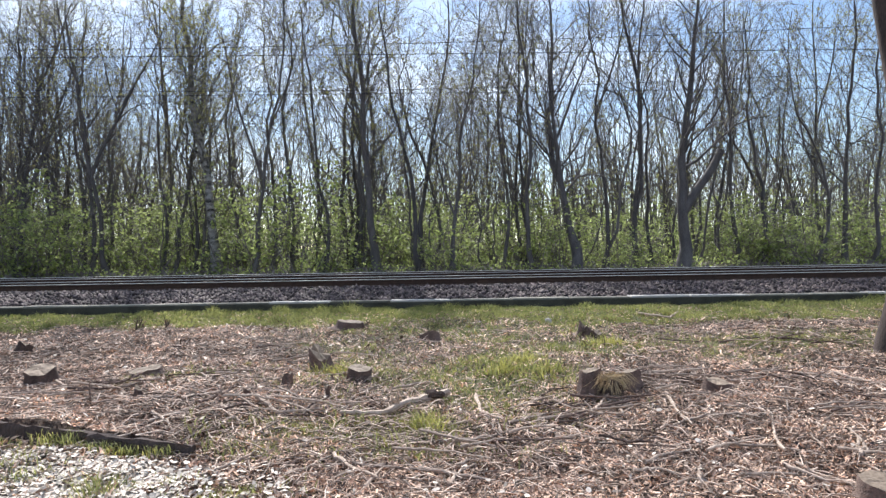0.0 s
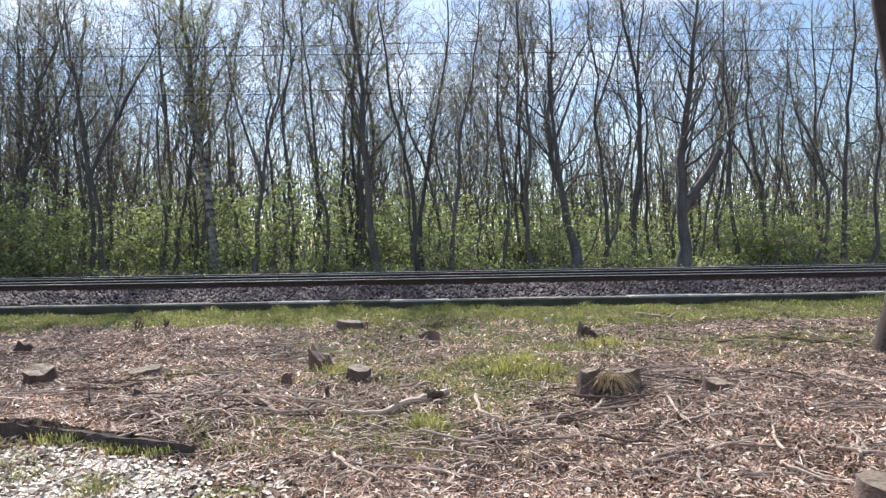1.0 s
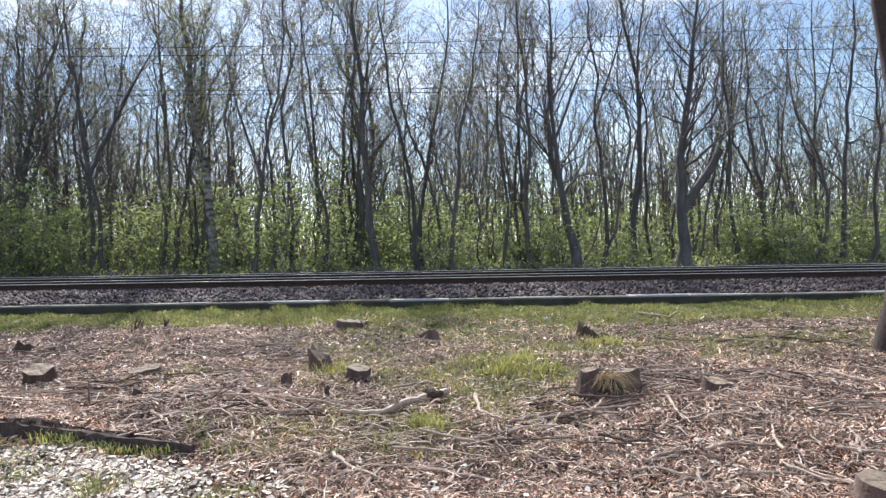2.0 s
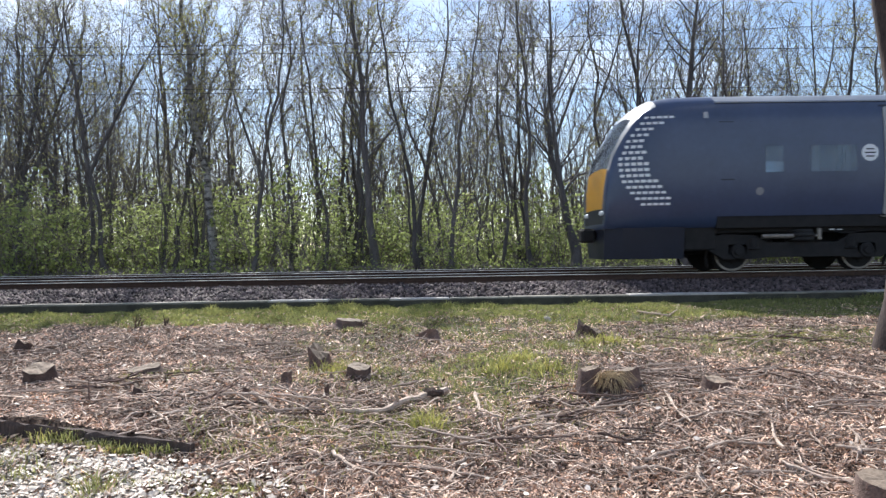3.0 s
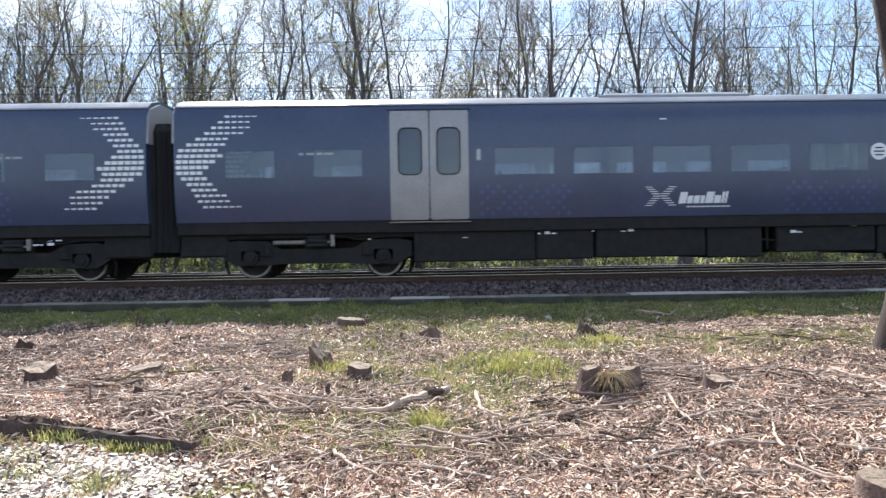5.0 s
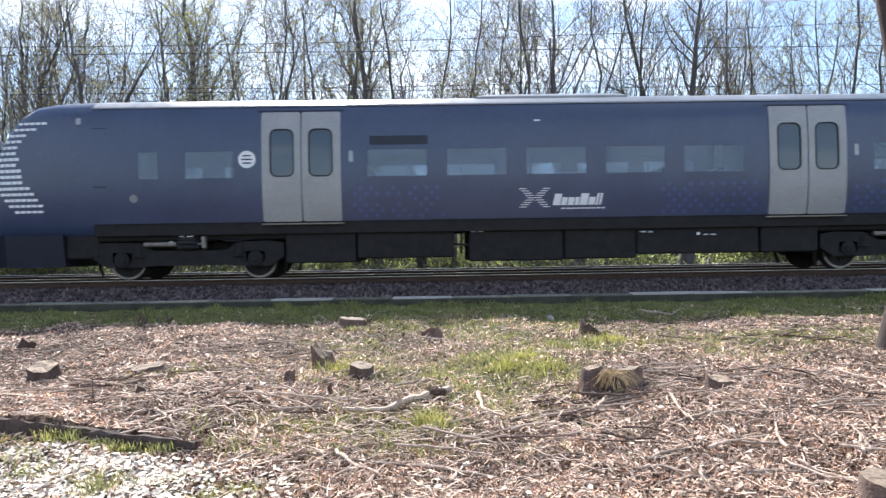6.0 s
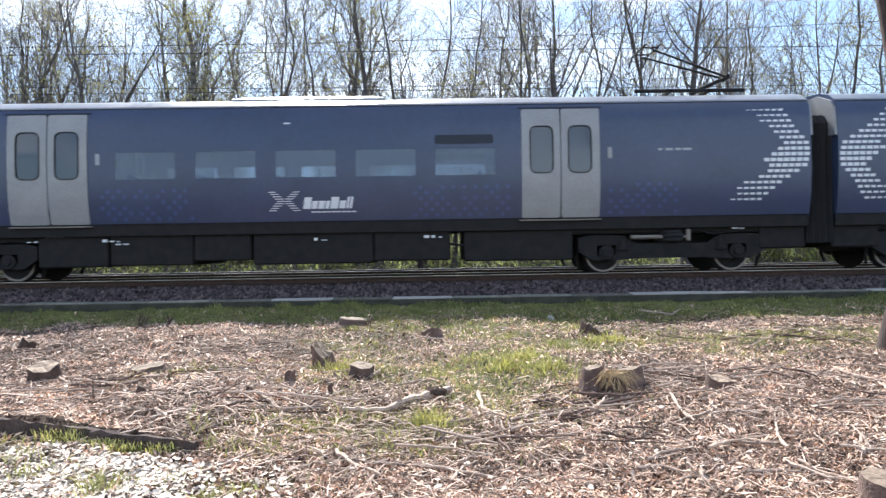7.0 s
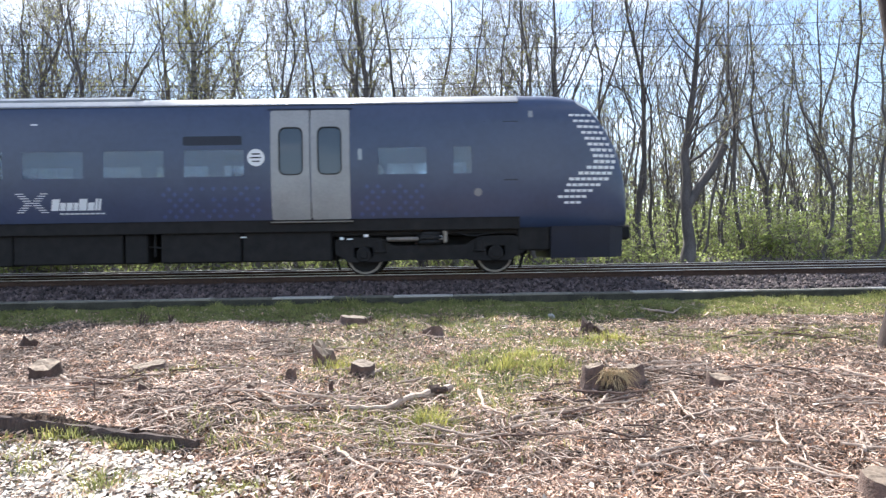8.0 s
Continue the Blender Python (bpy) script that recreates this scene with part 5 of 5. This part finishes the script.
def stick(points, r, label="fallen bare grey stick lying on the litter", mat=None, bend=0.0, lift=0.0, twigs=0, seed=0, name="fallen_stick"):
    """A fallen stick through points on the ground, knotty and tapered."""
    rs = random.Random(seed + 77)
    r *= 1.3
    pts = [Vector(on_ground(*p, r * 0.6 + 0.028 + lift)) for p in points]
    fine = []
    for a, b in zip(pts[:-1], pts[1:]):
        for k in range(5):
            q = a.lerp(b, k / 5)
            fine.append(q + Vector((rs.uniform(-1, 1), rs.uniform(-1, 1), rs.uniform(-0.3, 1))) * min(r * 0.6, 0.01))
    fine.append(pts[-1])
    n = len(fine)
    sh = Shape().tube(fine, [r * (1 - 0.6 * i / n) * rs.uniform(0.85, 1.15) for i in range(n)], 7)
    for _ in range(twigs):
        i = rs.randrange(1, n - 1)
        d = Vector((rs.uniform(-1, 1), rs.uniform(-1, 1), rs.uniform(0.1, 0.5))).normalized()
        sh.tube([fine[i], fine[i] + d * rs.uniform(0.06, 0.16)], [r * 0.45, r * 0.2], 5)
    ob = part(name, sh, mat or STICK, None, "", True)
    return tagged(ob, label, "stick", "fallen sticks")


stick([(0.14, 6.17), (0.02, 6.05), (-0.23, 5.84), (-0.42, 5.6), (-0.55, 5.52), (-0.78, 5.53)], 0.029, "thick pale weathered branch with a broken fork", twigs=3, seed=1)
stick([(-0.05, 6.0), (0.1, 6.02)], 0.04, "dark broken log end beside a pale branch", STUMPBARK, seed=2, lift=0.02)
stick([(-1.58, 5.88), (-1.31, 5.53), (-0.95, 5.66)], 0.018, "bent grey branch lying on chips", seed=3)
stick([(0.4, 6.12), (0.41, 5.68), (0.57, 5.36)], 0.015, "pale peeled hooked stick", seed=4)
stick([(1.33, 5.52), (1.44, 5.69), (1.61, 6.0)], 0.016, "pale forked stick against a stump", seed=5, twigs=2, lift=0.03)
stick([(0.86, 5.43), (1.42, 5.61), (1.62, 5.45)], 0.014, seed=6)
stick([(2.04, 6.65), (2.54, 6.77), (2.91, 6.9)], 0.015, seed=7)
stick([(1.86, 3.95), (2.25, 4.03)], 0.012, "pale straight stick in the chips", seed=8)
stick([(-0.68, 4.46), (-0.53, 4.15), (-0.34, 3.95)], 0.012, seed=9)
stick([(-0.63, 4.36), (-0.46, 4.22), (-0.25, 4.32)], 0.01, seed=10)
stick([(-2.32, 5.48), (-2.11, 5.24), (-1.9, 4.88)], 0.011, "thin pale forked twig on the litter", twigs=2, seed=12)
stick([(-4.27, 7.42), (-3.78, 6.77), (-3.3, 6.29)], 0.014, seed=13)
stick([(-1.58, 6.04), (-1.31, 6.2), (-1.1, 6.2)], 0.011, seed=14)
stick([(2.1, 5.87), (2.03, 5.42), (2.03, 5.12)], 0.012, seed=15)
stick([(4.19, 6.74), (4.3, 6.46), (4.39, 6.28)], 0.016, seed=16)
stick([(3.24, 6.61), (3.82, 6.52), (4.26, 6.85)], 0.013, seed=17)
stick([(2.21, 5.27), (2.0, 5.21), (1.88, 5.13)], 0.01, seed=18)
stick([(-0.64, 6.73), (-0.54, 6.99), (-0.47, 7.2)], 0.015, seed=19)
stick([(0.14, 4.91), (0.4, 4.98), (0.63, 5.12)], 0.01, seed=20)
stick([(0.6, 5.24), (0.87, 5.53), (1.14, 5.65)], 0.012, seed=21)
stick([(-3.78, 6.3), (-3.34, 6.17), (-2.96, 6.12)], 0.013, seed=22)
stick([(3.54, 11.18), (3.97, 10.88), (4.23, 11.2)], 0.018, seed=23)


def brush_heaps():
    """Cut branches lying criss-cross in heaps round the stumps."""
    rs = random.Random(88)
    for cx, cy, wx, wy, n in ((1.35, 5.7, 0.4, 0.22, 26), (2.55, 6.55, 0.6, 0.2, 22), (-3.0, 6.5, 0.6, 0.35, 24), (-1.3, 5.6, 0.35, 0.2, 16), (4.3, 8.6, 0.8, 0.35, 18), (1.0, 4.6, 0.6, 0.25, 10), (-2.0, 8.4, 1.0, 0.4, 14), (3.4, 5.2, 0.5, 0.3, 10)):
        for i in range(n):
            x, y = rs.gauss(cx, wx), rs.gauss(cy, wy)
            a, l = rs.gauss(0.15, 0.8), rs.uniform(0.2, 0.75)
            dx, dy = l * math.cos(a) / 2, l * math.sin(a) / 2
            dark = rs.random() < 0.45
            stick([(x - dx, y - dy), (x + rs.uniform(-0.07, 0.07), y + rs.uniform(-0.07, 0.07)), (x + dx, y + dy)], rs.uniform(0.004, 0.011),
                  "dark thin branch in a heap of brushwood" if dark else "pale bare branch in a heap of brushwood", STUMPBARK if dark else None, lift=rs.uniform(0, 0.07), seed=900 + i, twigs=rs.choice((0, 1, 2, 3)))


brush_heaps()


def loose_sticks():
    rs = random.Random(40)
    for i in range(190):
        y = 4.0 + 7.5 * rs.random() ** 1.4
        x = rs.uniform(-0.66, 0.7) * y
        if turf(np.array(x), np.array(y)) > 0.55:
            continue
        a, l = rs.uniform(-1.3, 1.5), rs.uniform(0.18, 0.65)
        dx, dy = l * math.cos(a) / 2, l * math.sin(a) / 2
        stick([(x - dx, y - dy), (x + rs.uniform(-0.04, 0.04), y + rs.uniform(-0.06, 0.06)), (x + dx, y + dy)], rs.uniform(0.004, 0.012), "thin bare stick lying on the litter", seed=100 + i, twigs=rs.choice((0, 0, 1, 2)))


loose_sticks()


TUFTS = {"green": ([], []), "yellow": ([], [])}


def grass_tuft(x, y, h, n, seed, spread=0.06):
    """Curved blades that fan out of one root, added to the tufts of its colour."""
    rs = random.Random(seed)
    v, f = TUFTS["yellow" if seed % 3 == 0 else "green"]
    base = Vector(on_ground(x, y, -0.01))
    for _ in range(n):
        a = rs.uniform(0, 6.283)
        p = base + Vector((rs.gauss(0, spread), rs.gauss(0, spread * 0.6), 0))
        out = Vector((math.cos(a), math.sin(a), 0))
        wide = out.cross(Vector((0, 0, 1))) * rs.uniform(0.0022, 0.004)
        k, lean = h * rs.uniform(0.5, 1.0), rs.uniform(0.15, 0.75)
        i = len(v)
        for o, z, w in ((0.0, 0.0, 1.0), (0.25 * lean, 0.5, 0.9), (0.6 * lean, 0.85, 0.6)):
            c = p + out * (o * k) + Vector((0, 0, z * k))
            v += [c - wide * w, c + wide * w]
        v.append(p + out * (lean * k) + Vector((0, 0, k * (1.05 - 0.3 * lean))))
        f += [(i, i + 1, i + 3), (i, i + 3, i + 2), (i + 2, i + 3, i + 5), (i + 2, i + 5, i + 4), (i + 4, i + 5, i + 6)]


tuft_rs = random.Random(19)
for k in range(11):
    f = 0.6 + 0.33 * k / 10
    grass_tuft(-4.6 + f * 2.9, 5.4 - f * 0.8 + tuft_rs.uniform(-0.03, 0.03), tuft_rs.uniform(0.08, 0.17), 60, 600 + k, 0.06)
for x, y, h, n in ((1.02, 7.45, 0.1, 160), (1.15, 7.0, 0.1, 140), (0.85, 7.1, 0.08, 130), (2.25, 8.15, 0.1, 170), (2.05, 8.3, 0.08, 120), (0.55, 6.9, 0.08, 110), (-0.05, 5.5, 0.07, 120), (0.1, 5.35, 0.06, 90), (-1.05, 7.25, 0.08, 110),
                   (-2.6, 7.0, 0.06, 90), (3.6, 8.4, 0.08, 120), (4.6, 8.6, 0.08, 120), (-0.9, 5.1, 0.06, 90), (-1.9, 4.1, 0.06, 100), (-2.9, 4.55, 0.06, 100), (-3.2, 4.7, 0.06, 90), (-1.2, 9.9, 0.1, 130), (0.9, 10.6, 0.1, 150), (-1.45, 6.6, 0.07, 90)):
    grass_tuft(x, y, h, n, 700 + int(x * 40) + n, 0.09)
# small tufts scattered through the turf
for k in range(420):
    x, y = tuft_rs.uniform(-3.0, 5.5), tuft_rs.uniform(5.0, 11.6)
    if tuft_rs.random() < float(turf(np.array(x), np.array(y))):
        grass_tuft(x, y, tuft_rs.uniform(0.04, 0.085), 26, 2000 + k, 0.035)
for name, mat in (("green", GRASS), ("yellow", DRYGRASS)):
    tagged(new("grass_tufts", quick_mesh("grass_tufts", *TUFTS[name], mat)), name + " tufts of spring grass among chips and along the timber", "grass", kind="stuff")


def upright_twig(x, y, h, n, seed, label):
    """Thin dead stems standing up out of the ground."""
    rs = random.Random(seed)
    sh = Shape()
    base = Vector(on_ground(x, y, -0.02))
    for _ in range(n):
        d = Vector((rs.uniform(-0.3, 0.3), rs.uniform(-0.3, 0.3), 1)) * (0.3 if n == 1 else 1.0)
        d.z = 1
        k = h * rs.uniform(0.6, 1.0)
        p = base + Vector((rs.uniform(-1, 1), rs.uniform(-1, 1), 0)) * 0.05 * (n > 1)
        mid = p + d * k * 0.5 + Vector((rs.uniform(-0.03, 0.03), 0, 0))
        sh.tube([p, mid, p + d * k], [0.009, 0.007, 0.003], 5)
        if n > 1:
            sh.tube([mid, mid + Vector((rs.uniform(-0.1, 0.1), rs.uniform(-0.05, 0.05), 0.07))], [0.005, 0.003], 4)
    return tagged(part("dead_weed" if n > 1 else "upright_twig", sh, STUMPBARK), label, "weed" if n > 1 else "twig")


upright_twig(-3.07, 5.95, 0.24, 1, 1, "dark bare twig standing up from the chips")
upright_twig(-4.65, 10.5, 0.3, 7, 2, "dead dark weed stalks standing in the turf")
upright_twig(-4.25, 10.6, 0.22, 6, 3, "dead dark weed stalks standing in the turf")
upright_twig(-1.0, 10.1, 0.22, 4, 4, "dead dark weed stalks standing in the turf")
upright_twig(2.05, 8.85, 0.24, 4, 5, "dead weed stalks standing by a rotten stump")


def timber_edging():
    """A rotten squared timber half sunk in the ground, grass along it."""
    sh = Shape()
    rs = random.Random(6)
    rows = []
    for k in range(43):
        f = k / 42
        x, y = -4.6 + f * 2.9, 5.46 - f * 0.8
        t = 0.175 - 0.08 * f
        z = (1 - f) * float(lie(-4.6, 5.26)) + f * float(lie(-1.7, 4.46))
        w = 0.034
        j = [rs.uniform(-0.012, 0.012) for _ in range(6)]
        rows.append([(x, y - w + j[0], z - 0.1), (x, y - w + 0.01 + j[1], z + t + j[2]), (x, y - w * 0.5, z + t + 0.022 + j[3]), (x, y + w * 0.7, z + t + 0.015 + j[4]), (x, y + w * 2, z + t * 0.9 + j[5]), (x, y + w * 2, z - 0.1)])
    sh.loft(rows)
    return tagged(part("timber_edging", sh, DARKBARK), "rotten dark timber edging half buried in litter", "timber")


timber_edging()
tagged(part("pale_stone", Shape().loft([[(0.07 * k * math.cos(a) * q, 0.055 * k * math.sin(a), z) for a, q in zip(np.linspace(0, 6.283, 9, False), (1, 0.8, 1.1, 0.9, 1.2, 0.85, 1, 1.1, 0.9))] for z, k in ((-0.03, 0.9), (0.02, 1.0), (0.06, 0.85), (0.085, 0.4))]), PALECONCRETE, None, "", True, at=pose(*on_ground(1.89, 10.67))), "small pale stone lying in the turf", "stone")

# the tree that stands close by at the clearing's edge
near_tree = new("tree")
nt = Wood()
path = np.array([(0, 0, -0.1), (0.02, 0, 0.15), (0.1, 0, 0.6), (0.2, 0.02, 1.4), (0.24, 0.03, 2.2), (0.17, 0.05, 3.2), (0.03, 0.08, 4.2), (-0.1, 0.1, 5.5), (-0.1, 0.2, 7.5), (0.1, 0.3, 10)])
nt.limb(path, [0.25, 0.21, 0.17, 0.16, 0.155, 0.15, 0.14, 0.12, 0.09, 0.02], 16)
nt.limb(np.array([(0.0, 0.05, 4.25), (-0.25, 0.0, 4.5), (-0.5, -0.1, 5.1), (-0.7, -0.1, 6.2)]), [0.05, 0.04, 0.03, 0.01], 7)
part("trunk", nt.mesh("trunk", DARKBARK), None, near_tree)
near_tree.matrix_basis = pose(*on_ground(5.56, 7.8))
tagged(near_tree, "rough dark tree trunk standing at the clearing's edge", "tree")


def scatter(n, seed, y0=2.7, y1=12.2, margin=0.0):
    """Places over the clearing, thicker close by."""
    rs = np.random.RandomState(seed)
    y = y0 * (y1 / y0) ** rs.rand(n)
    x = rs.uniform(-0.76, 0.8, n) * (y + margin)
    if margin:
        # the edge thins out
        x, y = x + rs.normal(0, 0.5, n) * margin, y + rs.normal(0, 0.35, n) * margin
        y = np.minimum(y, y1)
    # a thinner spread all round, beyond and behind
    m = n // 6
    y = np.concatenate([y, rs.uniform(-3, y1, m)])
    x = np.concatenate([x, rs.normal(0, 5.5, m)])
    return rs, x, y


def wood_chips():
    rs, x, y = scatter(350000, 51, 1.6, 12.2, 1.0)
    g = turf(x, y)
    keep = rs.rand(len(x)) > g * np.where(y > 10.8, 0.6, 0.42)
    x, y = x[keep], y[keep]
    n = len(x)
    pale = np.exp(-((x + 2.6) / 1.3) ** 2 - ((y - 4.0) / 0.7) ** 2)
    long = np.clip(rs.lognormal(-3.6, 0.45, n), 0.009, 0.07) * (0.75 + 0.05 * y) * (1 + 0.35 * pale)
    wide = long * np.where(rs.rand(n) < 0.14, rs.uniform(0.28, 0.5, n), rs.uniform(0.1, 0.25, n)) * (1 + 0.5 * pale)
    a = rs.uniform(0, 6.283, n)
    tilt, lean = rs.normal(0, 0.42, n), rs.normal(0, 0.8, n)
    d = np.stack([np.cos(a) * np.cos(tilt), np.sin(a) * np.cos(tilt), np.sin(tilt)], -1)
    s = np.stack([-np.sin(a) * np.cos(lean), np.cos(a) * np.cos(lean), np.sin(lean)], -1)
    up = np.cross(d, s)
    c = np.stack([x, y, lie(x, y) + 0.012 + abs(np.sin(tilt)) * long * 0.4 + rs.rand(n) * 0.012], -1)
    l, w, t = long[:, None] / 2, wide[:, None] / 2, (wide * 0.2)[:, None]
    v = np.stack([c - d * l - s * w, c + d * l * 1.1 - s * w * 0.5, c + d * l + s * w, c - d * l * 0.9 + s * w * 0.7 + up * t * 2], 1)
    f = np.array([(0, 1, 2), (0, 2, 3)])
    ob = new("wood_chips", quick_mesh("wood_chips", v.reshape(-1, 3), (f[None] + (np.arange(n) * 4)[:, None, None]).reshape(-1, 3), CHIP))
    tagged(ob, "carpet of pale brown wood chips and bark shreds", "wood chips", kind="stuff")


wood_chips()


def pale_flakes():
    """Broad bleached flakes, thick in one corner and sparse elsewhere."""
    rs = np.random.RandomState(55)
    a, b = 9500, 800
    y = np.concatenate([3.4 + 1.45 * rs.rand(a), 2.9 * (4.1 ** rs.rand(b))])
    x = np.concatenate([rs.uniform(-0.72, -0.22, a) * y[:a], rs.uniform(-0.74, 0.78, b) * y[a:]])
    keep = np.concatenate([rs.rand(a) < np.clip((-1.2 - x[:a]) / 0.8, 0.1, 1) * np.clip((5.35 - (x[:a] + 4.6) * 0.276 - y[:a]) / 0.2, 0, 1), rs.rand(b) < 0.9 - turf(x[a:], y[a:])])
    x, y = x[keep], y[keep]
    n = len(x)
    l, w = rs.uniform(0.014, 0.042, n), rs.uniform(0.007, 0.019, n)
    t, tilt, lean = rs.uniform(0, 6.283, n), rs.normal(0, 0.3, n), rs.normal(0, 0.4, n)
    d = np.stack([np.cos(t) * np.cos(tilt), np.sin(t) * np.cos(tilt), np.sin(tilt)], -1) * l[:, None]
    s = np.stack([-np.sin(t) * np.cos(lean), np.cos(t) * np.cos(lean), np.sin(lean)], -1) * w[:, None]
    c = np.stack([x, y, lie(x, y) + 0.03 + 0.02 * rs.rand(n)], -1)
    j = rs.uniform(0.5, 1.2, (6, n, 1))
    v = np.stack([c - d * j[0], c - d * 0.4 * j[1] + s * j[2], c + d * 0.5 + s * j[3], c + d * j[4], c + d * 0.4 - s * j[5], c - d * 0.5 - s * j[0]], 1)
    f = (np.arange(n) * 6)[:, None] + np.arange(6)
    tagged(new("wood_flakes", quick_mesh("wood_flakes", v.reshape(-1, 3), f, FLAKE)), "bleached pale wood flakes strewn over the ground", "wood flakes", kind="stuff")


pale_flakes()


def litter_twigs():
    rs, x, y = scatter(6500, 52, 2.8, 12.0)
    keep = rs.rand(len(x)) > turf(x, y) * 0.85
    wood = Wood()
    x, y = x[keep], y[keep]
    # brushwood lies thick where branches were cut up
    for cx, cy, wx, wy, n in ((-1.3, 5.6, 0.9, 0.45, 420), (-2.6, 6.3, 0.8, 0.5, 260), (-0.4, 4.9, 0.5, 0.4, 150), (2.3, 6.2, 0.9, 0.35, 260), (1.2, 5.3, 0.6, 0.3, 150), (-3.6, 8.0, 1.6, 0.6, 200), (4.4, 9.2, 0.9, 0.6, 160)):
        x, y = np.concatenate([x, rs.normal(cx, wx, n)]), np.concatenate([y, rs.normal(cy, wy, n)])
    first = len(x) - 1600
    for i, (px_, py_) in enumerate(zip(x, y)):
        a, l, r = rs.uniform(0, 6.283), rs.uniform(0.05, 0.24), rs.uniform(0.0022, 0.0055)
        if i >= first:
            a, l, r = rs.uniform(0, 6.283), rs.uniform(0.1, 0.38), rs.uniform(0.003, 0.0075)
        d = np.array((math.cos(a), math.sin(a), rs.normal() * 0.12))
        z = float(lie(px_, py_)) + 0.03
        m = np.array((px_, py_, z))
        k = rs.normal(size=3) * l * 0.08
        wood.limb(np.array([m - d * l / 2, m + k + (0, 0, 0.012), m + d * l / 2]), (r, r * 0.9, r * 0.5), 3)
    tagged(new("litter_twigs", wood.mesh("litter_twigs", BRUSHWOOD)), "tangle of thin dead twigs over the ground", "twigs", kind="stuff")


litter_twigs()


def grass():
    rs, x, y = scatter(170000, 53, 2.9, 12.75)
    y2 = rs.uniform(10.2, 12.7, 60000)
    x = np.concatenate([x, rs.uniform(-0.76, 0.8, 60000) * y2])
    y = np.concatenate([y, y2])
    tuft = np.sin(x * 6.3 + 1.7 * np.sin(y * 4.1)) * np.sin(y * 7.7 + 1.3 * np.sin(x * 3.3)) + 0.6 * np.sin(x * 15.1 + 2 * np.sin(y * 9)) * np.sin(y * 17.0)
    open_ground = np.clip((11.2 - y) / 0.6, 0, 1)
    keep = rs.rand(len(x)) < turf(x, y) ** 1.35 * (0.9 - open_ground * np.clip(0.14 - 0.5 * tuft, 0, 0.65))
    yellow = np.zeros_like(x)
    for cx, cy, rx, ry in ((1.02, 7.45, 0.22, 0.2), (1.25, 6.95, 0.2, 0.22), (2.25, 8.2, 0.35, 0.25), (0.75, 7.0, 0.25, 0.2), (-0.05, 5.35, 0.25, 0.15), (-1.05, 7.2, 0.25, 0.3)):
        yellow = np.maximum(yellow, np.exp(-((x - cx) / rx) ** 2 - ((y - cy) / ry) ** 2))
    keep |= rs.rand(len(x)) < yellow * 0.8
    x, y = x[keep], y[keep]
    n = len(x)
    h = rs.uniform(0.025, 0.066, n) * (1 + 0.7 * yellow[keep]) * (1 + 0.4 * np.clip(tuft[keep], -0.5, 1)) * (1 + (0.25 + 0.5 * np.sin(x * 0.55 + 2.6) + 0.35 * np.sin(x * 2.3)) * np.clip((y - 12.1) / 0.4, 0, 1)) * (1 + 0.3 * (y < 6)) * (1 + 0.8 * np.clip(np.sin(x * 2.7 + np.sin(y * 5)) * np.sin(x * 7.1 + y * 4), 0, 1))
    a = rs.uniform(0, 6.283, n)
    w = rs.uniform(0.0025, 0.005, n) * (0.7 + 0.09 * y)
    bend = rs.uniform(0.2, 1.1, n) * h
    b = rs.uniform(0, 6.283, n)
    c = np.stack([x, y, lie(x, y) - 0.005], -1)
    s = np.stack([np.cos(a), np.sin(a), 0 * a], -1) * w[:, None]
    o = np.stack([np.cos(b), np.sin(b), 0 * b], -1) * bend[:, None]
    up = np.array((0, 0, 1.0)) * h[:, None]
    v = np.stack([c - s, c + s, c + o * 0.35 + up * 0.62 + s * 0.7, c + o * 0.35 + up * 0.62 - s * 0.7, c + o + up], 1)
    k = (np.arange(n) * 5)[:, None]
    tri = np.stack([k + np.array([0, 1, 2]), k + np.array([0, 2, 3]), k + np.array([3, 2, 4])], 1)
    dry = rs.rand(n) < yellow[keep] * 0.8 + 0.06
    for name, pick, mat, label in (("grass", ~dry, GRASS, "short spring grass in patches and along the trough"), ("dry_grass", dry, DRYGRASS, "yellowish tufts of taller grass among the chips")):
        own = np.repeat(pick, 5)
        number = np.cumsum(own) - 1
        tagged(new(name, quick_mesh(name, v.reshape(-1, 3)[own], number[tri[pick].reshape(-1, 3)], mat)), label, "grass", kind="stuff")


grass()


motions()
